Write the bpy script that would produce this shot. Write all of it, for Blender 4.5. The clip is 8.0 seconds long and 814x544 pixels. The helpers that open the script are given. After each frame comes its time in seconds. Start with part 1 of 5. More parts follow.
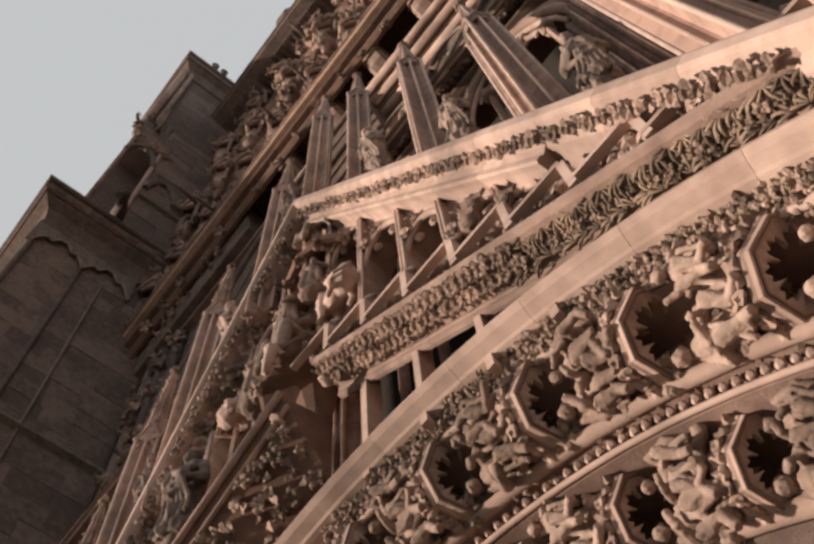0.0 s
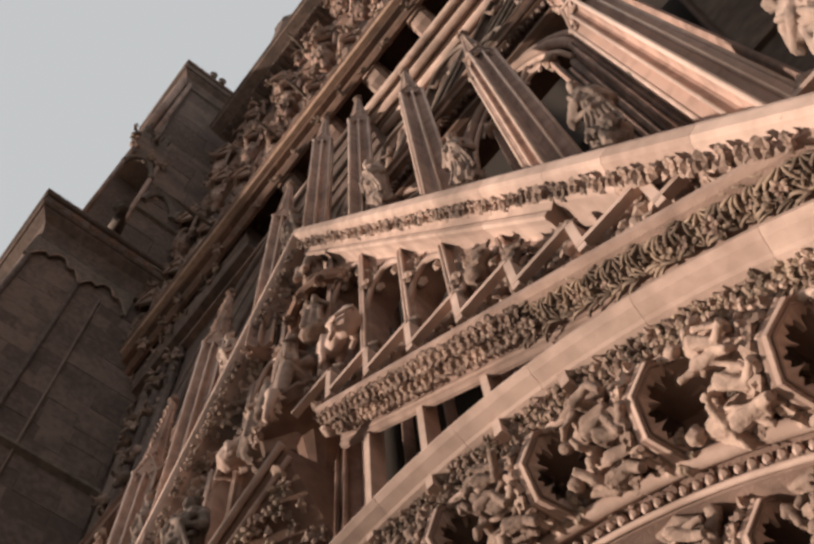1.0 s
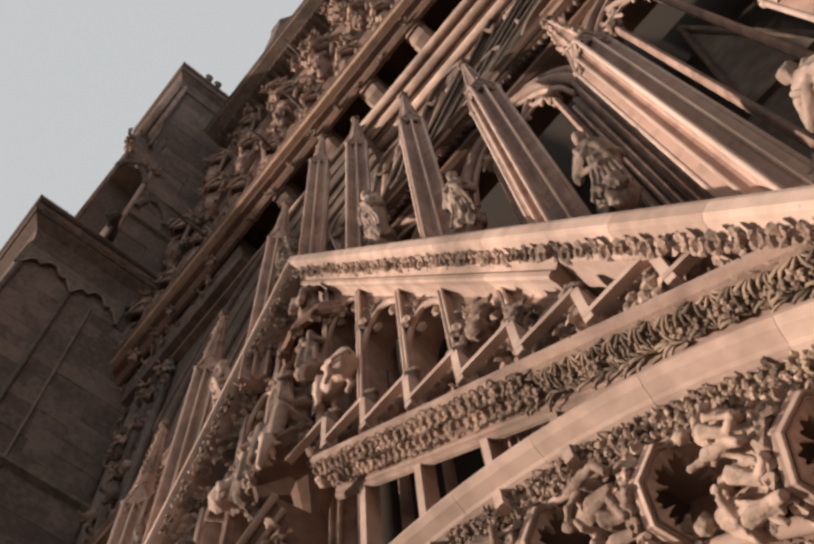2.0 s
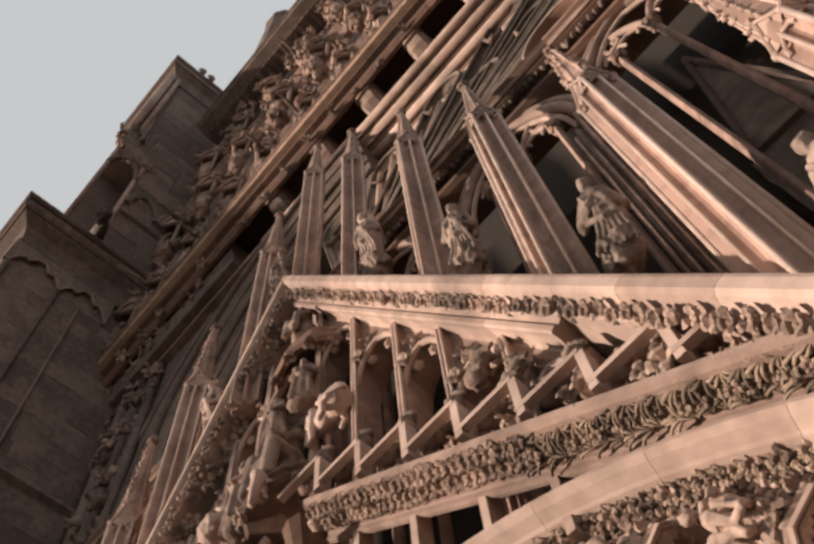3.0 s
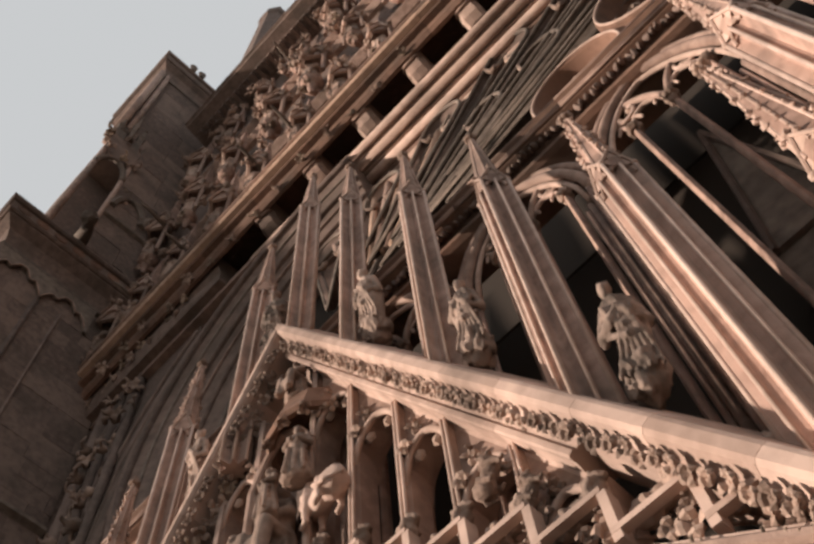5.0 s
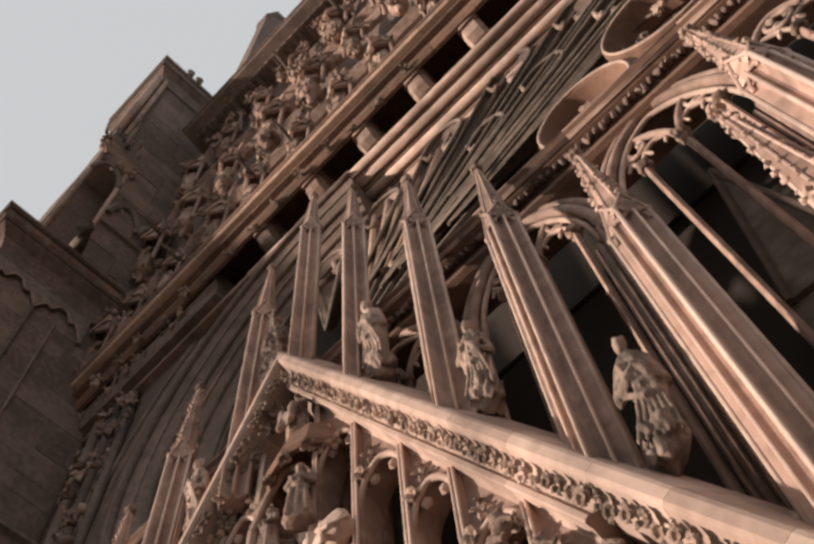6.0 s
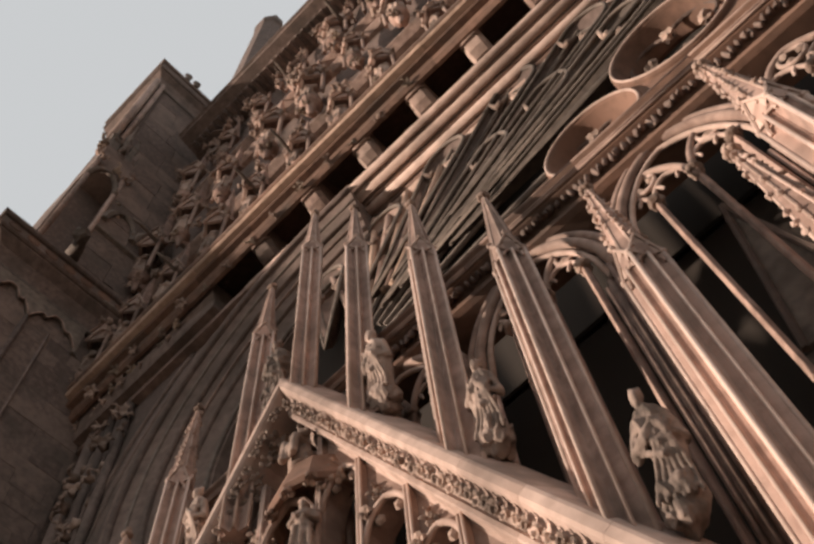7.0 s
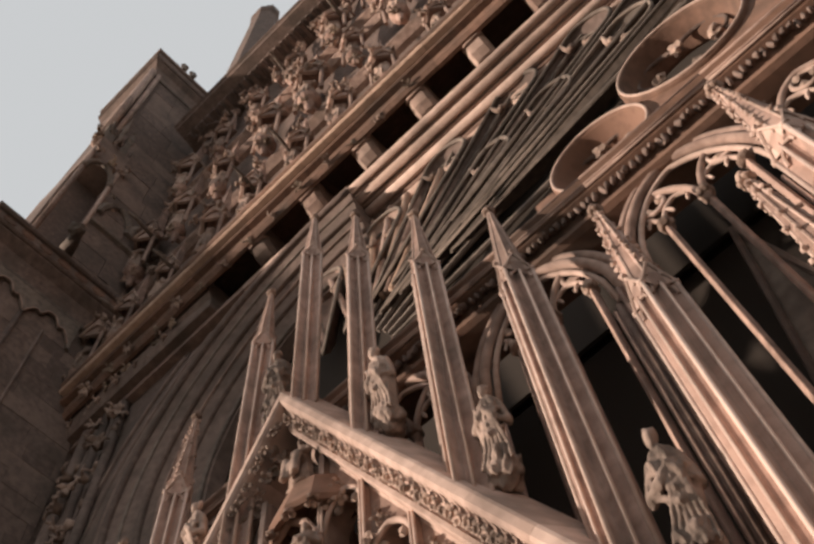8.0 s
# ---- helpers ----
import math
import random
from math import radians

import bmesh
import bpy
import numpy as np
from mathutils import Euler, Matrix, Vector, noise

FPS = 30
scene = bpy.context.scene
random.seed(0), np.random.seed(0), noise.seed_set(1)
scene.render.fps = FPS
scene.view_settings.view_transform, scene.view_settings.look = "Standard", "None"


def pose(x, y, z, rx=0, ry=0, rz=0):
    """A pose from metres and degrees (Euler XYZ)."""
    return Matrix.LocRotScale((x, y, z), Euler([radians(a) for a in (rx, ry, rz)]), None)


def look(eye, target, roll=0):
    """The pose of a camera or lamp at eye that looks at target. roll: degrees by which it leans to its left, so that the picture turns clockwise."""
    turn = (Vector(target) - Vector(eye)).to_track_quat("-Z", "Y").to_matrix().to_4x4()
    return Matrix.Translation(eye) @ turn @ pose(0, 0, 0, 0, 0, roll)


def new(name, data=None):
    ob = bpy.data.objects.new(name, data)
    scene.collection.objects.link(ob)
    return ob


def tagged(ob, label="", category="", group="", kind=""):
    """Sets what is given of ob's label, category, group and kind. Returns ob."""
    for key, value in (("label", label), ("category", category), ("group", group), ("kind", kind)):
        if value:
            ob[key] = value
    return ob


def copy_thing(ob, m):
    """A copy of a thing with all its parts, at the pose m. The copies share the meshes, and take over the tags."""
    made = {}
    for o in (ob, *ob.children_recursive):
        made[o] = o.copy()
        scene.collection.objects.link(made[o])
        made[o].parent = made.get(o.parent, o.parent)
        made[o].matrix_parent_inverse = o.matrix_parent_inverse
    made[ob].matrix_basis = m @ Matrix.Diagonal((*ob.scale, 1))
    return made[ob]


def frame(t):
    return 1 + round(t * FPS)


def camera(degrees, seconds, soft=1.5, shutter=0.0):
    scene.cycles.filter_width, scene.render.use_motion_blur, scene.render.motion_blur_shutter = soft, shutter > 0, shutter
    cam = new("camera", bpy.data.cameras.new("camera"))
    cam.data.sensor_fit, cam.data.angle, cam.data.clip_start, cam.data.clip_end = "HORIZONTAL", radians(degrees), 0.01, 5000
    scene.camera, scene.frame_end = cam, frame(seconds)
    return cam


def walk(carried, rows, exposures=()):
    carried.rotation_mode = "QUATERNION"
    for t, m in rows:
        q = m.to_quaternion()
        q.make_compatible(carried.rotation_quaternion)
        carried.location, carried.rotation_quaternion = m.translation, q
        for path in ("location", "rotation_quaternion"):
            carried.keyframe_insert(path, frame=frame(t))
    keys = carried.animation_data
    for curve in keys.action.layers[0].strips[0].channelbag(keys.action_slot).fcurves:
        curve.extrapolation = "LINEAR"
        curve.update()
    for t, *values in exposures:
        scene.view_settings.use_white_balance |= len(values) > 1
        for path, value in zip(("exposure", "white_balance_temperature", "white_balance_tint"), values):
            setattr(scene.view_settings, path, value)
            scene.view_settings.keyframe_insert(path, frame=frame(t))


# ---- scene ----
cam = camera(45.8, 8.0, soft=2.9)
PATH = [
    (0, (-0.134, 0.329, 1.56), (-0.673, 0.894, 3.401), -8.3),
    (0.5, (0.043, 0.149, 1.778), (-0.49, 0.713, 3.621), -8.6),
    (1, (0.208, -0.036, 1.987), (-0.321, 0.529, 3.831), -8.6),
    (1.5, (0.386, -0.227, 2.231), (-0.136, 0.342, 4.075), -8.7),
    (3, (0.894, -0.849, 2.931), (0.38, -0.246, 4.768), -8.9),
    (3.5, (1.039, -1.072, 3.186), (0.53, -0.457, 5.02), -8.9),
    (4, (1.163, -1.285, 3.434), (0.66, -0.661, 5.266), -9.0),
    (4.5, (1.285, -1.527, 3.684), (0.786, -0.893, 5.514), -9.0),
    (6, (1.559, -2.215, 4.385), (1.081, -1.571, 6.217), -9.1),
    (6.5, (1.632, -2.448, 4.622), (1.162, -1.801, 6.455), -9.3),
    (7, (1.69, -2.657, 4.829), (1.225, -2.006, 6.662), -9.3),
    (7.5, (1.754, -2.871, 5.053), (1.288, -2.21, 6.883), -9.3),
    (8, (1.813, -3.087, 5.259), (1.345, -2.411, 7.082), -9.3),
]
walk(cam, [(t, look(eye, target, roll)) for t, eye, target, roll in PATH], exposures=((0, -0.03), (4, 0.05), (8, 0.08)))

# ---- light ----
SUN_TURN, SUN_UP = 58.0, 3.0   # degrees: sun stands left of the facade's normal, and above the horizon
world = bpy.data.worlds.new("sky")
scene.world = world
world.use_nodes = True
wn, wl = world.node_tree.nodes, world.node_tree.links
sky = wn.new("ShaderNodeTexSky")
sky.sky_type, sky.sun_disc = "NISHITA", False
sky.sun_elevation, sky.sun_rotation = radians(SUN_UP), radians(180 + SUN_TURN)
sky.air_density, sky.dust_density = 1.0, 4.0
haze = wn.new("ShaderNodeMix")   # thin high cloud over the whole sky
haze.data_type = "RGBA"
haze.inputs[0].default_value = 0.85
haze.inputs[7].default_value = (6.56, 6.7, 6.82, 1)
wl.new(sky.outputs["Color"], haze.inputs[6])
wl.new(haze.outputs[2], wn["Background"].inputs["Color"])
wn["Background"].inputs["Strength"].default_value = 0.1
sun_data = bpy.data.lights.new("sun", "SUN")
sun_data.energy, sun_data.angle, sun_data.color = 6.5, radians(2.0), (1.0, 0.845, 0.725)
sun = new("sun", sun_data)
toward = Vector((-math.sin(radians(SUN_TURN)) * math.cos(radians(SUN_UP)), -math.cos(radians(SUN_TURN)) * math.cos(radians(SUN_UP)), math.sin(radians(SUN_UP))))
sun.matrix_world = look(tuple(toward * 60), (0, 0, 0))

# ---- materials ----


def stone(name, pale, deep, soot=0.5, grain=9.0, relief=0.35):
    """Weathered sandstone: two tones by block, blotches, dark soot in patches, fine grain."""
    m = bpy.data.materials.new(name)
    m.use_nodes = True
    n, k = m.node_tree.nodes, m.node_tree.links
    b = n["Principled BSDF"]
    where = n.new("ShaderNodeNewGeometry")
    big, mid, fine = [n.new("ShaderNodeTexNoise") for _ in range(3)]
    for node, size, detail in ((big, 0.55, 5), (mid, 3.2, 6), (fine, grain * 4, 4)):
        node.inputs["Scale"].default_value, node.inputs["Detail"].default_value = size, detail
        k.new(where.outputs["Position"], node.inputs["Vector"])
    each = n.new("ShaderNodeObjectInfo")
    add = n.new("ShaderNodeMath")
    add.operation = "MULTIPLY_ADD"
    add.inputs[1].default_value, add.inputs[2].default_value = 0.45, -0.22
    k.new(each.outputs["Random"], add.inputs[0])
    tone = n.new("ShaderNodeMath")
    k.new(mid.outputs["Fac"], tone.inputs[0])
    k.new(add.outputs[0], tone.inputs[1])
    ramp = n.new("ShaderNodeValToRGB")
    ramp.color_ramp.elements[0].position, ramp.color_ramp.elements[1].position = 0.28, 0.72
    ramp.color_ramp.elements[0].color, ramp.color_ramp.elements[1].color = (*deep, 1), (*pale, 1)
    k.new(tone.outputs[0], ramp.inputs["Fac"])
    dirt = n.new("ShaderNodeValToRGB")
    dirt.color_ramp.elements[0].position, dirt.color_ramp.elements[1].position = 0.47, 0.66
    dirt.color_ramp.elements[0].color, dirt.color_ramp.elements[1].color = (0, 0, 0, 1), (soot, soot, soot, 1)
    k.new(big.outputs["Fac"], dirt.inputs["Fac"])
    mix = n.new("ShaderNodeMix")
    mix.data_type = "RGBA"
    mix.inputs[7].default_value = (0.085, 0.066, 0.054, 1)
    k.new(dirt.outputs["Color"], mix.inputs[0])
    k.new(ramp.outputs["Color"], mix.inputs[6])
    k.new(mix.outputs[2], b.inputs["Base Color"])
    b.inputs["Roughness"].default_value = 0.9
    b.inputs["Specular IOR Level"].default_value = 0.2
    both = n.new("ShaderNodeMath")
    k.new(fine.outputs["Fac"], both.inputs[0])
    k.new(mid.outputs["Fac"], both.inputs[1])
    bump = n.new("ShaderNodeBump")
    bump.inputs["Strength"].default_value, bump.inputs["Distance"].default_value = relief, 0.03
    k.new(both.outputs[0], bump.inputs["Height"])
    k.new(bump.outputs["Normal"], b.inputs["Normal"])
    return m


# paler stone for pinnacle ridges: their lit edges are put into the colour
EDGE = stone("pale_ridge_stone", (0.60, 0.44, 0.365), (0.42, 0.30, 0.245), 0.3, 14, 0.25)
SOOTY = stone("sooty_statue_stone", (0.43, 0.31, 0.25), (0.12, 0.088, 0.07), 0.75)
PINK = stone("pink_sandstone", (0.40, 0.275, 0.22), (0.215, 0.14, 0.11), 0.5)
SMOOTH = stone("dressed_sandstone", (0.54, 0.385, 0.315), (0.36, 0.25, 0.20), 0.4, 12, 0.2)
CARVED = stone("carved_sandstone", (0.44, 0.31, 0.245), (0.18, 0.123, 0.095), 0.62)
LEAFY = stone("sooty_foliage_stone", (0.37, 0.27, 0.20), (0.14, 0.102, 0.077), 0.65)
REDSTONE = stone("red_sandstone", (0.45, 0.295, 0.235), (0.23, 0.145, 0.113), 0.5)
OCHRE = stone("ochre_sandstone", (0.56, 0.375, 0.275), (0.36, 0.235, 0.17), 0.25, 12, 0.25)
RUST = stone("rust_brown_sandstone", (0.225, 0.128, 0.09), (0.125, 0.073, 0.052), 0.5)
# darker sandstone: shade of hollows and of the buttress is put into this colour
DARK = stone("dark_sandstone", (0.215, 0.15, 0.122), (0.115, 0.08, 0.066), 0.6)
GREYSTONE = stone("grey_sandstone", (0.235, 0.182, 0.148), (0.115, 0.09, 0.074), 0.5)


def plain(name, colour, rough=0.5, metal=0.0):
    m = bpy.data.materials.new(name)
    m.use_nodes = True
    b = m.node_tree.nodes["Principled BSDF"]
    b.inputs["Base Color"].default_value = (*colour, 1)
    b.inputs["Roughness"].default_value, b.inputs["Metallic"].default_value = rough, metal
    return m


# dark and matt: window glass, and a void's shade put into a colour
GLASS_VOID = plain("dark_glass_and_void", (0.045, 0.036, 0.03), 0.9)
GLASS_VOID.node_tree.nodes["Principled BSDF"].inputs["Specular IOR Level"].default_value = 0.05
PAVING = stone("paving", (0.38, 0.33, 0.28), (0.28, 0.24, 0.20), 0.3)

# ---- building tools ----


def part(name, bm, material, parent=None, label="", smooth=False):
    """One mesh object out of a bmesh, under its thing."""
    bmesh.ops.recalc_face_normals(bm, faces=bm.faces)
    me = bpy.data.meshes.new(name)
    if smooth:
        for f in bm.faces:
            f.smooth = True
    bm.to_mesh(me)
    bm.free()
    me.materials.append(material)
    ob = new(name, me)
    if parent:
        ob.parent = parent
        ob.matrix_parent_inverse = parent.matrix_basis.inverted()
    if label:
        ob["label"] = label
    return ob


def piece(name, me, parent, m):
    """A further object on a mesh that is shared."""
    ob = new(name, me)
    ob.parent = parent
    ob.matrix_basis = parent.matrix_basis.inverted() @ m
    return ob


def thing(name, at, label, category, group="", kind=""):
    ob = new(name)
    ob.matrix_basis = Matrix.Translation(at)
    ob.empty_display_size = 0.3
    return tagged(ob, label, category, group, kind)


def block(bm, x0, x1, y0, y1, z0, z1):
    v = [bm.verts.new((x, y, z)) for x in (x0, x1) for y in (y0, y1) for z in (z0, z1)]
    for q in ((0, 1, 3, 2), (4, 6, 7, 5), (0, 4, 5, 1), (2, 3, 7, 6), (0, 2, 6, 4), (1, 5, 7, 3)):
        bm.faces.new([v[i] for i in q])


def loft(bm, rings, closed=False, caps=True):
    """Skin over rings of points."""
    rows = [[bm.verts.new(p) for p in ring] for ring in rings]
    n = len(rows[0])
    pairs = list(zip(rows, rows[1:])) + ([(rows[-1], rows[0])] if closed else [])
    for a, b in pairs:
        for i in range(n):
            bm.faces.new((a[i], a[(i + 1) % n], b[(i + 1) % n], b[i]))
    if caps and not closed:
        bm.faces.new(rows[0])
        bm.faces.new(rows[-1][::-1])


def tube(bm, points, r, sides=6, closed=False, taper=None):
    """A round bar along points."""
    pts = [Vector(p) for p in points]
    rings, n = [], len(pts)
    for i, p in enumerate(pts):
        a = pts[(i - 1) % n] if closed or i else p
        b = pts[(i + 1) % n] if closed or i < n - 1 else p
        d = (b - a).normalized()
        u = d.cross(Vector((0.13, 1, 0.07))).normalized()
        w = d.cross(u)
        rr = r if taper is None else r * taper[i]
        rings.append([p + rr * (math.cos(2 * math.pi * j / sides) * u + math.sin(2 * math.pi * j / sides) * w) for j in range(sides)])
    loft(bm, rings, closed)


def lump(bm, at, size, turn=(0, 0, 0), seed=0.0, rough=0.12, fine=2):
    """A rounded, uneven mass."""
    out = bmesh.ops.create_icosphere(bm, subdivisions=fine, radius=1.0)
    rot = Euler([radians(a) for a in turn]).to_matrix()
    for v in out["verts"]:
        k = 1 + rough * noise.noise(v.co * 2.3 + Vector((seed, seed * 0.7, 1.3)))
        v.co = Vector(at) + rot @ Vector((v.co.x * size[0], v.co.y * size[1], v.co.z * size[2])) * k


def arc(cx, cz, r, a0, a1, n, y):
    """Points on an upright arc, angles in degrees from the +x side upwards."""
    return [(cx + r * math.cos(radians(a0 + (a1 - a0) * i / n)), y, cz + r * math.sin(radians(a0 + (a1 - a0) * i / n))) for i in range(n + 1)]


def pointed(x0, x1, z, rise, y, n=9):
    """A pointed arch of points from x0 to x1."""
    w, pts = (x1 - x0) / 2, []
    for i in range(n + 1):
        t = i / n
        pts.append((x0 + w * t, y, z + rise * math.sqrt(1 - (1 - 0.86 * t) ** 2) / math.sqrt(1 - 0.14 ** 2)))
    return pts + [(2 * x0 + 2 * w - p[0], p[1], p[2]) for p in pts[-2::-1]]


# ---- carved shapes that repeat ----


def leaf_mesh(name, long, wide, curl, material, lobes=3):
    """A lobed leaf with thickness: it lies along +x, its face to +z."""
    bm = bmesh.new()
    rows = []
    for i in range(8):
        t = i / 7
        w = wide * (0.18 + 0.82 * math.sin(math.pi * min(1, t * 0.92 + 0.04)) ** 0.7) * (1 + 0.38 * math.cos(2 * math.pi * lobes * t))
        if i == 7:
            w = wide * 0.06
        rise = curl * (math.sin(math.pi * t * 0.9) * 0.8 + 0.5 * t * t)
        rows.append([(long * t, s * w, rise + (0.10 * wide if s == 0 else 0.22 * wide * abs(s) ** 2)) for s in (-1, -0.5, 0, 0.5, 1)])
    top = [[bm.verts.new(p) for p in row] for row in rows]
    low = [[bm.verts.new((p[0], p[1] * 0.85, p[2] - 0.16 * wide)) for p in row] for row in rows]
    for a, b in zip(top, top[1:]):
        for j in range(4):
            bm.faces.new((a[j], b[j], b[j + 1], a[j + 1]))
    for a, b, c, d in zip(top, top[1:], low, low[1:]):
        bm.faces.new((a[0], c[0], d[0], b[0]))
        bm.faces.new((a[4], b[4], d[4], c[4]))
    bmesh.ops.recalc_face_normals(bm, faces=bm.faces)
    me = bpy.data.meshes.new(name)
    for f in bm.faces:
        f.smooth = True
    bm.to_mesh(me)
    bm.free()
    me.materials.append(material)
    return me


def clump_mesh(name, size, seed, material, leaves=6, broad=1.0):
    """A knot of curled leaves round a core, on the xy plane, up to +z."""
    rng = random.Random(seed)
    bm = bmesh.new()
    lump(bm, (0, 0, 0.22 * size), (0.3 * size, 0.3 * size, 0.26 * size), seed=seed, rough=0.5, fine=1)
    for i in range(leaves):
        a = 2 * math.pi * i / leaves + rng.uniform(-0.4, 0.4)
        long, wide = size * rng.uniform(0.45, 0.66), broad * size * rng.uniform(0.13, 0.21)
        rings = []
        for t in (0, 0.35, 0.7, 1.0):
            r = 0.12 * size + long * t
            h = size * (0.25 + 0.38 * math.sin(2.6 * t) + 0.06 * rng.uniform(-1, 1))
            w = wide * (0.55, 1.0, 0.8, 0.22)[(0, 0.35, 0.7, 1.0).index(t)]
            c, s = math.cos(a), math.sin(a)
            rings.append([(c * r - s * w, s * r + c * w, h), (c * r, s * r, h + 0.09 * size), (c * r + s * w, s * r - c * w, h), (c * r, s * r, h - 0.10 * size)])
        loft(bm, rings)
    bmesh.ops.recalc_face_normals(bm, faces=bm.faces)
    me = bpy.data.meshes.new(name)
    bm.to_mesh(me)
    bm.free()
    me.materials.append(material)
    return me


def fused(bm, name, voxel, fold, seed, material):
    """One closed carved mass out of overlapping shapes, with weathered folds on it."""
    bmesh.ops.recalc_face_normals(bm, faces=bm.faces)
    raw = bpy.data.meshes.new(name)
    bm.to_mesh(raw)
    bm.free()
    ob = new("block", raw)
    mod = ob.modifiers.new("fuse", "REMESH")
    mod.mode, mod.voxel_size = "VOXEL", voxel
    me = bpy.data.meshes.new_from_object(ob.evaluated_get(bpy.context.evaluated_depsgraph_get()))
    bpy.data.objects.remove(ob)
    me.name = name
    normals = [v.normal.copy() for v in me.vertices]
    for v, n in zip(me.vertices, normals):
        c = v.co
        f = 0.5 - 1.3 * abs(noise.noise(Vector((c.x * 13 + seed, c.y * 13, c.z * 4.4 + c.x * 4)))) + 0.4 * noise.noise(Vector((c.x * 23, c.y * 23 + seed, c.z * 14)))
        v.co = c + n * (fold * f)
    for q in me.polygons:
        q.use_smooth = True
    me.materials.clear()
    me.materials.append(material)
    return me


def carved_part(name, bm, voxel, parent):
    """A part fused into one carved mass."""
    ob = new(name, fused(bm, name, voxel, 0.003, 1.0, CARVED))
    ob.parent = parent
    ob.matrix_parent_inverse = parent.matrix_basis.inverted()
    return ob


def figure_mesh(name, seed, seated=False, material=None):
    """A weathered robed statue, 1 tall, plain: drapery, mantle, sleeves, head mass. It faces -y."""
    rng = random.Random(seed)
    bm = bmesh.new()
    folds, n, rings = rng.randint(8, 11), 66, []
    lean = rng.uniform(-0.05, 0.05)
    if seated:
        prof = ((0.0, 0.17, 0.12), (0.25, 0.165, 0.12), (0.42, 0.16, 0.115), (0.52, 0.125, 0.09), (0.66, 0.135, 0.085), (0.76, 0.15, 0.08), (0.82, 0.10, 0.065), (0.87, 0.045, 0.045))
    else:
        prof = ((0.0, 0.165, 0.12), (0.05, 0.17, 0.125), (0.3, 0.14, 0.105), (0.5, 0.125, 0.09), (0.62, 0.115, 0.085), (0.74, 0.135, 0.085), (0.8, 0.14, 0.075), (0.84, 0.09, 0.06), (0.88, 0.04, 0.042))
    for t, rx, ry in prof:
        ring = []
        for i in range(n):
            a = 2 * math.pi * i / n
            f = 1 + 0.17 * max(0, 0.9 - t) * (abs(math.sin(folds * a * 0.5 + 3 * t + seed)) * 2 - 1)
            ring.append((rx * f * math.cos(a) + lean * math.sin(3 * t), ry * f * math.sin(a), t))
        rings.append(ring)
    loft(bm, rings)
    top = lean * math.sin(2.6)
    lump(bm, (top, -0.025, 0.93), (0.054, 0.064, 0.078), seed=seed, rough=0.1)
    lump(bm, (top, 0.012, 0.945), (0.066, 0.062, 0.062), seed=seed + 3, rough=0.35)
    lump(bm, (top, -0.065, 0.885), (0.032, 0.03, 0.05), seed=seed + 5, rough=0.3)
    for s in (-1, 1):
        hand = (s * rng.uniform(0.0, 0.08), -0.14, rng.uniform(0.5, 0.66))
        tube(bm, [(s * 0.11 + top, -0.005, 0.78), (s * 0.15, -0.04, 0.6), hand], 0.04, 8, taper=(1, 1.15, 0.7))
        lump(bm, hand, (0.03, 0.035, 0.03), seed=seed + s)
    if seated:
        for s in (-1, 1):
            tube(bm, [(s * 0.08, 0.0, 0.4), (s * 0.1, -0.2, 0.39), (s * 0.095, -0.21, 0.2), (s * 0.1, -0.22, 0.02)], 0.07, 8, taper=(1, 1, 0.8, 0.75))
        for i in range(4):
            x = -0.09 + 0.06 * i
            tube(bm, [(x, -0.17, 0.4), (x * 0.7, -0.22, 0.26), (x * 1.2, -0.2, 0.02)], 0.03, 6)
    else:
        for i in range(3):
            tube(bm, [(-0.12 + 0.03 * i, -0.085, 0.74 - 0.07 * i), (0.02, -0.115, 0.56 - 0.08 * i), (0.12, -0.07, 0.46 - 0.1 * i)], 0.026, 6)
        for i in range(3):
            x = -0.08 + 0.08 * i
            tube(bm, [(x, -0.1, 0.5), (x * 1.2, -0.12, 0.25), (x * 1.4, -0.13, 0.01)], 0.028, 6)
    lump(bm, (0, 0, 0.0), (0.17, 0.14, 0.05), seed=seed + 9, rough=0.2)
    return fused(bm, name, 0.014, 0.005, seed, material or CARVED)


